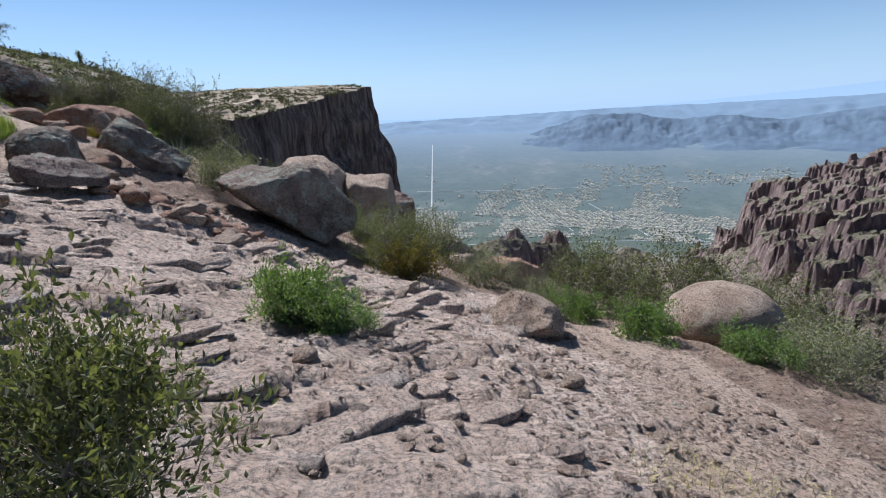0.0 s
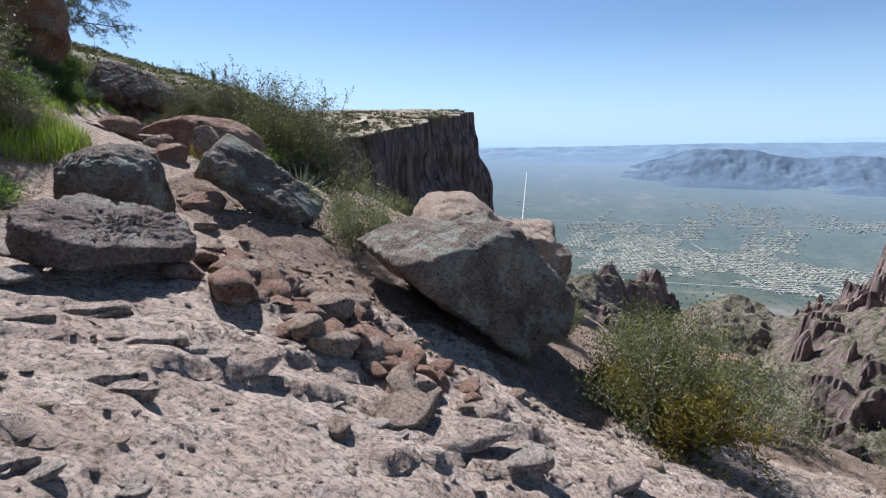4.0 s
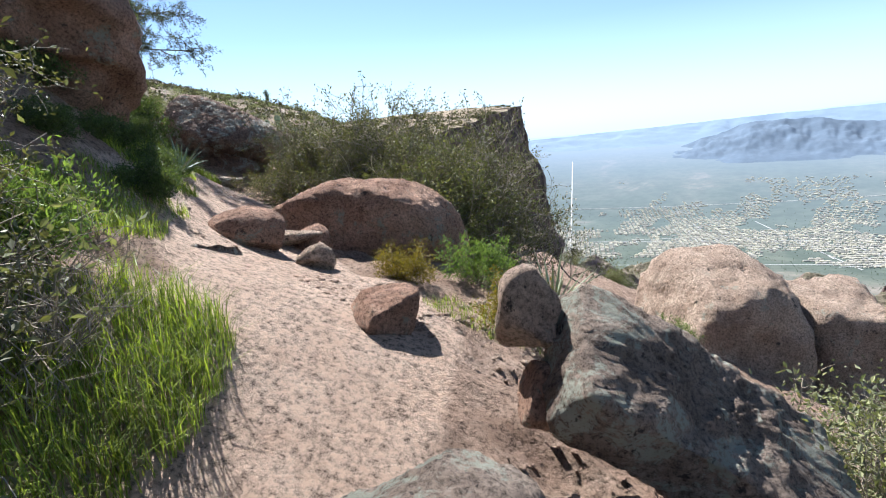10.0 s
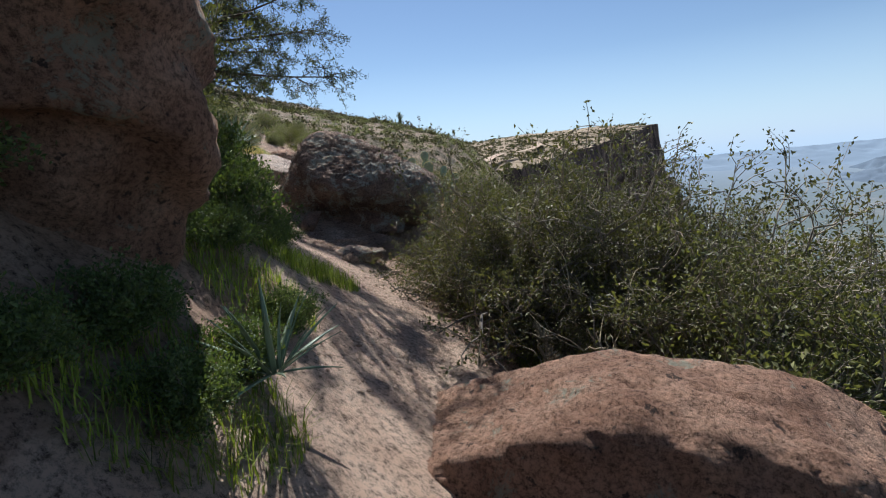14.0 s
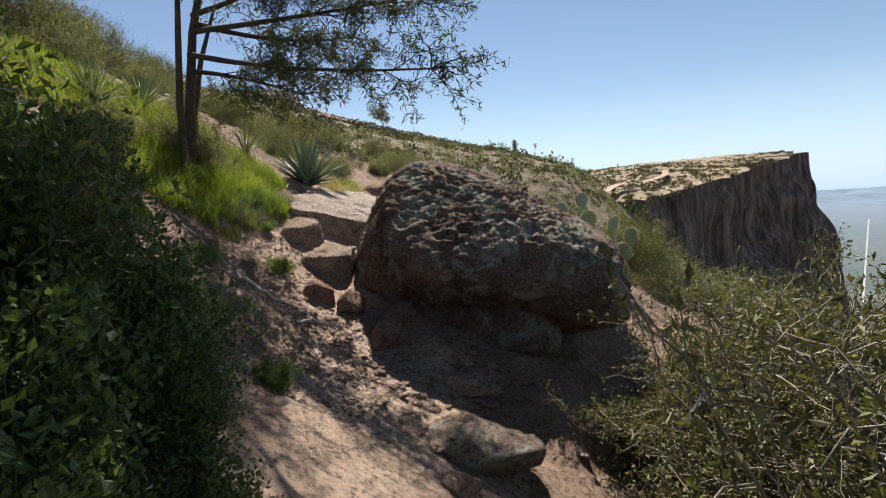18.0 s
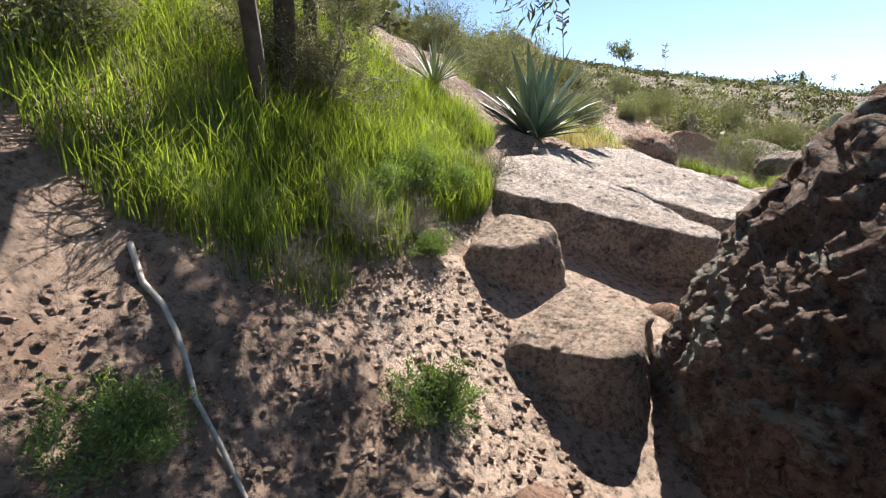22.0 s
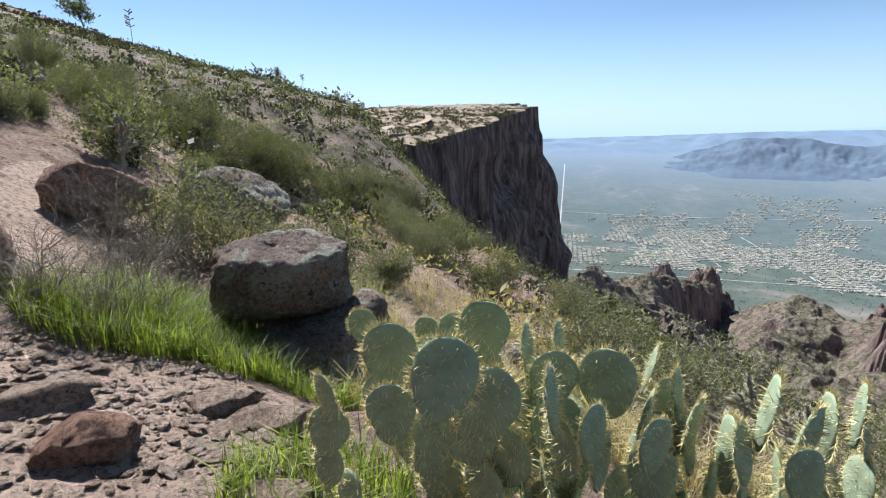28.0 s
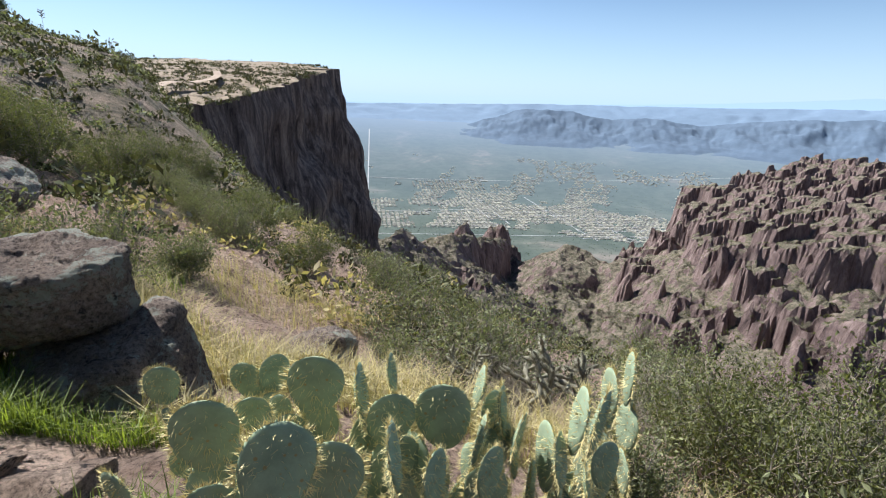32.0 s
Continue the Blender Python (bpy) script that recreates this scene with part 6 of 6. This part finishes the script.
def stick(x, y, length, turn, radius, seed, material, label, lift=0.03):
    r = np.random.default_rng(seed)
    t = np.linspace(-0.5, 0.5, 8)
    d = np.array([math.cos(radians(turn)), math.sin(radians(turn))])
    xs = x + d[0] * length * t + r.normal(size=8) * length * 0.03
    ys = y + d[1] * length * t + r.normal(size=8) * length * 0.03
    zs = height_now(xs, ys) + radius + lift * (1 - np.abs(2 * t))
    c = np.array([x, y, float(zs[4])])
    ob = new("stick" if radius < 0.02 else "root", mesh_of("stick", *tube(np.stack([xs, ys, zs], 1) - c, radius * np.linspace(1, 0.55, 8), 6), material))
    ob.location = c
    return tagged(ob, label, "wood")


for row in [(-7.75, 7.55, 0.9, 120, 0.03, 1), (-7.95, 7.75, 0.8, 60, 0.028, 2), (-7.55, 7.9, 0.9, 160, 0.025, 3), (-8.1, 7.3, 0.8, 95, 0.03, 4)]:
    stick(*row, bark_dark, "dark exposed root at the foot of the bank")
for row in [(-16.55, 17.9, 0.55, 40, 0.025, 5), (-16.75, 17.55, 0.4, 80, 0.012, 6), (-17.2, 17.6, 0.7, 20, 0.012, 7), (-16.0, 17.95, 0.45, 110, 0.018, 8)]:
    stick(*row, wood_pale, "weathered pale root in the soil bank")
for row in [(-18.8, 22.7, 0.9, 150, 0.01, 9), (-19.9, 23.1, 0.8, 10, 0.012, 10), (-18.0, 22.6, 0.5, 140, 0.01, 11), (-11.2, 15.9, 0.8, 160, 0.012, 12), (-7.9, 7.0, 0.5, 20, 0.01, 13), (-6.6, 7.9, 0.8, 150, 0.014, 14), (-12.6, 18.9, 0.9, 100, 0.012, 15)]:
    stick(*row, wood_pale, "dry fallen stick on the ground")


# ---- scrub on the hill, the slopes and the mesa ----
def far_scrub(name, spots, material, label, seed, leaves=46, leaf=0.16):
    """Low bushes too far off to count, each a clump of single leaves."""
    r = np.random.default_rng(seed)
    x, y, z, s = spots
    n = len(x)
    v = r.normal(size=(n, leaves, 3))
    v /= np.linalg.norm(v, axis=2, keepdims=True)
    v *= r.uniform(0.35, 1, (n, leaves, 1)) * np.array([1.0, 1.0, 0.75])
    v[:, :, 2] = np.abs(v[:, :, 2])
    v *= (1 + 0.5 * r.normal(size=(n, 1, 3)) * 0.5)
    p = (np.stack([x, y, z], 1)[:, None] + v * s[:, None, None]).reshape(-1, 3)
    m = n * leaves
    d, e = r.normal(size=(m, 3)), r.normal(size=(m, 3))
    d[:, 2] += 0.6
    d /= np.linalg.norm(d, axis=1, keepdims=True)
    e = np.cross(d, e)
    e /= np.linalg.norm(e, axis=1, keepdims=True)
    L = (leaf * np.repeat(s, leaves) * r.uniform(0.7, 1.6, m))[:, None]
    co = np.stack([p - d * L, p + e * L * 0.45, p + d * L, p - e * L * 0.45], 1).reshape(-1, 3)
    return tagged(new(name, mesh_of(name, co, np.arange(4 * m).reshape(m, 4), material, False)), label, "scrub", kind="stuff")


def scatter(n, x0, x1, y0, y1, lo, hi, seed, keep=lambda x, y: x == x, ground_fn=None):
    r = np.random.default_rng(seed)
    x, y = r.uniform(x0, x1, n), r.uniform(y0, y1, n)
    k = keep(x, y)
    x, y = x[k], y[k]
    z = (ground_fn or height_now)(x, y)
    return x, y, z - 0.05, r.uniform(lo, hi, len(x)) * (1 + 0.6 * (r.uniform(size=len(x)) > 0.9))


away = lambda x, y: off_line(x, y, LINE) > 4.5
far_scrub("hill_scrub", scatter(2600, -75, -22, 20, 110, 0.35, 0.8, 900, away), leaf_hill, "olive scrub dotting the hillside", 901, 64, 0.12)
far_scrub("hill_scrub", scatter(2200, -75, -20, 22, 110, 0.3, 0.6, 902, away), leaf_grey, "grey-green scrub dotting the hillside", 903, 64, 0.12)
far_scrub("far_hill_scrub", scatter(2200, -190, -60, 40, 260, 0.6, 1.3, 904), scrub_brown, "scrub on the far hillside", 905, 24, 0.22)
far_scrub("slope_scrub", scatter(1300, -22, 30, 28, 110, 0.4, 0.9, 906, away), leaf_hill, "scrub on the slope under the cliff", 907, 80, 0.1)
far_scrub("slope_scrub", scatter(900, -24, 20, 28, 80, 0.3, 0.7, 908, away), leaf_dry, "dry straw-coloured scrub on the slope", 909, 90, 0.08)
far_scrub("near_slope_scrub", scatter(160, 4, 16, 9, 30, 0.3, 0.6, 910, away), leaf_grey, "scrub on the slope below the trail", 911)
far_scrub("canyon_scrub", scatter(5000, 100, 520, 200, 640, 0.8, 1.9, 912, ground_fn=butte_height), leaf_olive, "dark scrub on the canyon sides", 913, 12, 0.3)
far_scrub("ridge_scrub", scatter(5000, -40, 250, 330, 900, 0.8, 2.0, 916, ground_fn=ridge_height), scrub_brown, "dark scrub along the ridge under the cliff", 917, 10, 0.32)
far_scrub("mesa_scrub", scatter(2600, -120, -38, 112, 285, 0.5, 1.3, 914, lambda x, y: x < -56 + (y - 104) * 0.13 + 4, mesa_top), leaf_hill, "scrub on the flat top of the cliff", 915, 24, 0.22)

# the path worn along the top of the cliff
t = np.linspace(0, 1, 30)
mx, my = -58 - 6 * t - 3 * np.sin(t * 6), 126 + 62 * t
w = 1.6 - 0.6 * t
left = np.stack([mx - w, my, mesa_top(mx, my) + 1.1], 1)
right = np.stack([mx + w, my, mesa_top(mx, my) + 1.1], 1)
i = np.arange(29)
tagged(new("cliff_path", mesh_of("cliff_path", np.concatenate([left, right]), np.stack([i, i + 30, i + 31, i + 1], 1), plain_colour("trodden_dirt", (0.33, 0.25, 0.18), 0.95, 0.2, 1.0))), kind="structure")

# a lone small tree and a flower stalk on the skyline
def lone_tree(x, y, height_m, seed, label):
    r = np.random.default_rng(seed)
    tubes, tips = [], []
    branches(r, (0, 0, -0.1), (0.05, 0, 1.0), height_m * 0.55, 0.09, 2, tubes, tips, 5, 0.8, 0.3, 0.2, 6)
    ob = new("small_tree")
    part("trunk", mesh_of("trunk", *merge(tubes), bark_dark), ob)
    co, f = leaf_quads(r, tips, 10, height_m * 0.07, 2.2, height_m * 0.05)
    part("crown", mesh_of("crown", co, f, leaf_olive, False), ob)
    ob.matrix_basis = pose(x, y, ground_at(x, y))
    return tagged(ob, label, "tree")


def flower_stalk(x, y, h, seed):
    r = np.random.default_rng(seed)
    z = np.linspace(0, h, 8)
    pieces = [tube(np.stack([0.02 * np.sin(z), 0 * z, z], 1), np.linspace(0.03, 0.012, 8) * h / 3, 5)]
    for k in range(16):
        a, q = r.uniform(0, 6.3), h * r.uniform(0.6, 1.0)
        pieces.append(tube([(0, 0, q), (0.07 * h * math.cos(a), 0.07 * h * math.sin(a), q + 0.04 * h), (0.1 * h * math.cos(a), 0.1 * h * math.sin(a), q + 0.05 * h)], [0.01 * h, 0.012 * h, 0.02 * h], 4))
    ob = new("agave_stalk", mesh_of("agave_stalk", *merge(pieces), bark_grey))
    ob.matrix_basis = pose(x, y, ground_at(x, y) - 0.1)
    return tagged(ob, "tall dry agave flower stalk on the hillside", "plant", "agave stalks on the hill")


lone_tree(-74, 74, 5.0, 920, "small dark tree on the hill's skyline")
lone_tree(-60, 92, 2.6, 921, "low round tree on the hill's skyline")
for k, (x, y, h) in enumerate([(-39, 36, 3.4), (-52, 58, 3.0), (-58, 96, 3.2), (-47, 88, 2.6)]):
    flower_stalk(x, y, h, 930 + k)
rock("sky_rock", (-122, 83, ground_at(-122, 83) - 1.0), (18, 11, 11), (0, 18, 20), 940, rock_grey, "jagged grey outcrop high on the hillside", 5, stacked=True, cuts=12, rough=0.15)

# ---- the valley: town, roads, far ranges ----
rng = np.random.default_rng(950)


def valley_point(az, el):
    """The place on the valley floor seen from the trail at a bearing to the right and an angle below the level."""
    d = 420 / np.tan(np.radians(el))
    return d * np.sin(np.radians(az)), d * np.cos(np.radians(az))


n = 20000
az, el = rng.uniform(-8, 36, n), 8.0 + 6.5 * rng.uniform(0, 1, n) ** 0.8
dense = vnoise(np.stack([az * 0.35, el * 0.8, np.zeros(n)], 1), 12) + 0.5 * vnoise(np.stack([az, el * 2, np.zeros(n)], 1), 13)
keep = (dense > -0.32 + 0.6 * (el < 11.5)) & (el < 14.4)
x, y = valley_point(az[keep], el[keep])
x, y = np.round(x / 16) * 16 + rng.uniform(-3, 3, len(x)), np.round(y / 22) * 22 + rng.uniform(-5, 5, len(y))
z = height_now(x, y)
wide, deep = rng.uniform(4, 11, len(x)) * (1 + 1.5 * (rng.uniform(size=len(x)) > 0.97)), rng.uniform(3, 6, len(x))
tall = rng.uniform(2, 3.5, len(x))
unit = np.array([(sx, sy, sz) for sz in (0, 1) for sx, sy in ((-1, -1), (1, -1), (1, 1), (-1, 1))] + [(-1, 0, 1.5), (1, 0, 1.5)], float)
co = unit[None] * np.stack([wide / 2, deep / 2, tall], 1)[:, None] + np.stack([x, y, z], 1)[:, None]
q = np.array([(0, 1, 5, 4), (2, 3, 7, 6), (4, 5, 9, 8), (6, 7, 8, 9)])
t3 = np.array([(1, 2, 5), (5, 2, 6), (5, 6, 9), (0, 4, 3), (3, 4, 7), (4, 8, 7)])
base = np.arange(len(x))[:, None, None] * 10
town = mesh_of("town", co.reshape(-1, 3), [(base + q).reshape(-1, 4), (base + t3).reshape(-1, 3)], house_pale, False)
tagged(new("town", town), "scattered pale houses of a desert town", "houses", kind="stuff")


def lane(x0, y0, x1, y1, width):
    t = np.linspace(0, 1, 60)
    xs, ys = x0 + (x1 - x0) * t, y0 + (y1 - y0) * t
    d = np.array([-(y1 - y0), x1 - x0]) / math.hypot(x1 - x0, y1 - y0) * width / 2
    z = smooth_height(xs, ys) + 1.2
    k = np.arange(59)
    return np.concatenate([np.stack([xs - d[0], ys - d[1], z], 1), np.stack([xs + d[0], ys + d[1], z], 1)]), np.stack([k, k + 60, k + 61, k + 1], 1)


roads = [lane(-30, 1450, -14, 3700, 6), lane(-300, 1900, 1100, 1750, 4), lane(-200, 1560, 1000, 1480, 4), lane(-100, 2500, 1800, 2300, 6)]
for k in range(14):
    a = rng.uniform(2, 30)
    x0, y0 = valley_point(a, rng.uniform(12, 16))
    ang = rng.choice([0.05, 1.6]) + rng.normal() * 0.05
    roads.append(lane(x0, y0, x0 + 330 * math.cos(ang), y0 + 330 * math.sin(ang), 4))
tagged(new("roads", mesh_of("roads", *merge(roads), road_pale)), "pale straight roads across the valley floor", "road", kind="stuff")

n = 9000
az, el = rng.uniform(-12, 48, n), rng.uniform(7, 22, n)
x, y = valley_point(az, el)
z = height_now(x, y)
low = z < -400
far_scrub("valley_trees", (x[low], y[low], z[low], rng.uniform(1.0, 2.4, low.sum())), tree_far, "dark desert trees dotting the valley floor", 951, 5, 0.6)


def far_range(name, radius, az0, az1, heights, base, material, seed, label, rough):
    """A mountain range on the horizon: ridges with spurs running down towards the valley."""
    m, k = 420, 26
    a = np.radians(np.linspace(az0, az1, m))
    h = np.interp(np.linspace(0, 1, m), np.linspace(0, 1, len(heights)), heights)
    co = []
    for j in range(k + 1):
        s = j / k
        r = np.full(m, radius - s * 700.0)
        x, y = r * np.sin(a), r * np.cos(a)
        ridge = 0.6 - 1.4 * np.abs(fbm(xyz(x, y, 1 / 240), 6, seed, 0.6))
        crest = base + (h - base) * (1 - s) ** 1.15 + rough * 2.2 * min(1, 3 * s + 0.25) * (1 - s) * ridge
        co.append(np.stack([x, y, crest], 1))
    ids = np.arange((k + 1) * m).reshape(k + 1, m)
    faces = np.stack([ids[:-1, :-1], ids[1:, :-1], ids[1:, 1:], ids[:-1, 1:]], -1).reshape(-1, 4)
    return tagged(new(name, mesh_of(name, np.concatenate(co), faces, material)), label, "mountains", kind="structure")


# haze on these ranges sits in their materials' colour
far_range("backdrop_range_near", 4000, 8, 70, [-260, -170, -75, -85, -130, -110, -150, -100, -70, -55, -80, -60, -40, -70, -60], -306, range_near, 960, "desert mountains across the valley, coloured haze blue", 20)
far_range("backdrop_range_far", 4650, -35, 80, [-135, -125, -118, -110, -95, -75, -50, -38, -25, 0, 15, 5, 25, 15], -230, range_far, 961, "far mountains coloured pale with haze", 9)

# added glowing shell that imitates pale haze over the horizon, fading out upwards
haze, n, l, b = nodes_of("horizon_haze_glow")
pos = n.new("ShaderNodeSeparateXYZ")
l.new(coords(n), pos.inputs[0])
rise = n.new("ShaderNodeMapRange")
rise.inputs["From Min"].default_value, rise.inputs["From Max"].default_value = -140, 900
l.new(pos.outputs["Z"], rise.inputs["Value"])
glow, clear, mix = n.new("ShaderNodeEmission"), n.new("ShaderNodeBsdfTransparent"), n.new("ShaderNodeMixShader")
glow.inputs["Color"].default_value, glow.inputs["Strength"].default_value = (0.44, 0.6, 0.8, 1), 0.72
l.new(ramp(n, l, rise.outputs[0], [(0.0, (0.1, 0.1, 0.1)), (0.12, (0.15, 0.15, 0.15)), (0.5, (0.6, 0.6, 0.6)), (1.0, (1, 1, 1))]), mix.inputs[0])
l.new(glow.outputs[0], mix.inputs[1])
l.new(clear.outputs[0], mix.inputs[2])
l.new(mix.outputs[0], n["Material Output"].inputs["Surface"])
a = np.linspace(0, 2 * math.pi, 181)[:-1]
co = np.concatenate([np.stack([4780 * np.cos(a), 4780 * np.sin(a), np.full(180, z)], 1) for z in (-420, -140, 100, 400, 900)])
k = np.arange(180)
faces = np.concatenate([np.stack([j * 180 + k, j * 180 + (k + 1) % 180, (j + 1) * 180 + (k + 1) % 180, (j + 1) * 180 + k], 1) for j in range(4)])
tagged(new("backdrop_haze_glow", mesh_of("backdrop_haze_glow", co, faces, haze)), kind="structure").visible_shadow = False
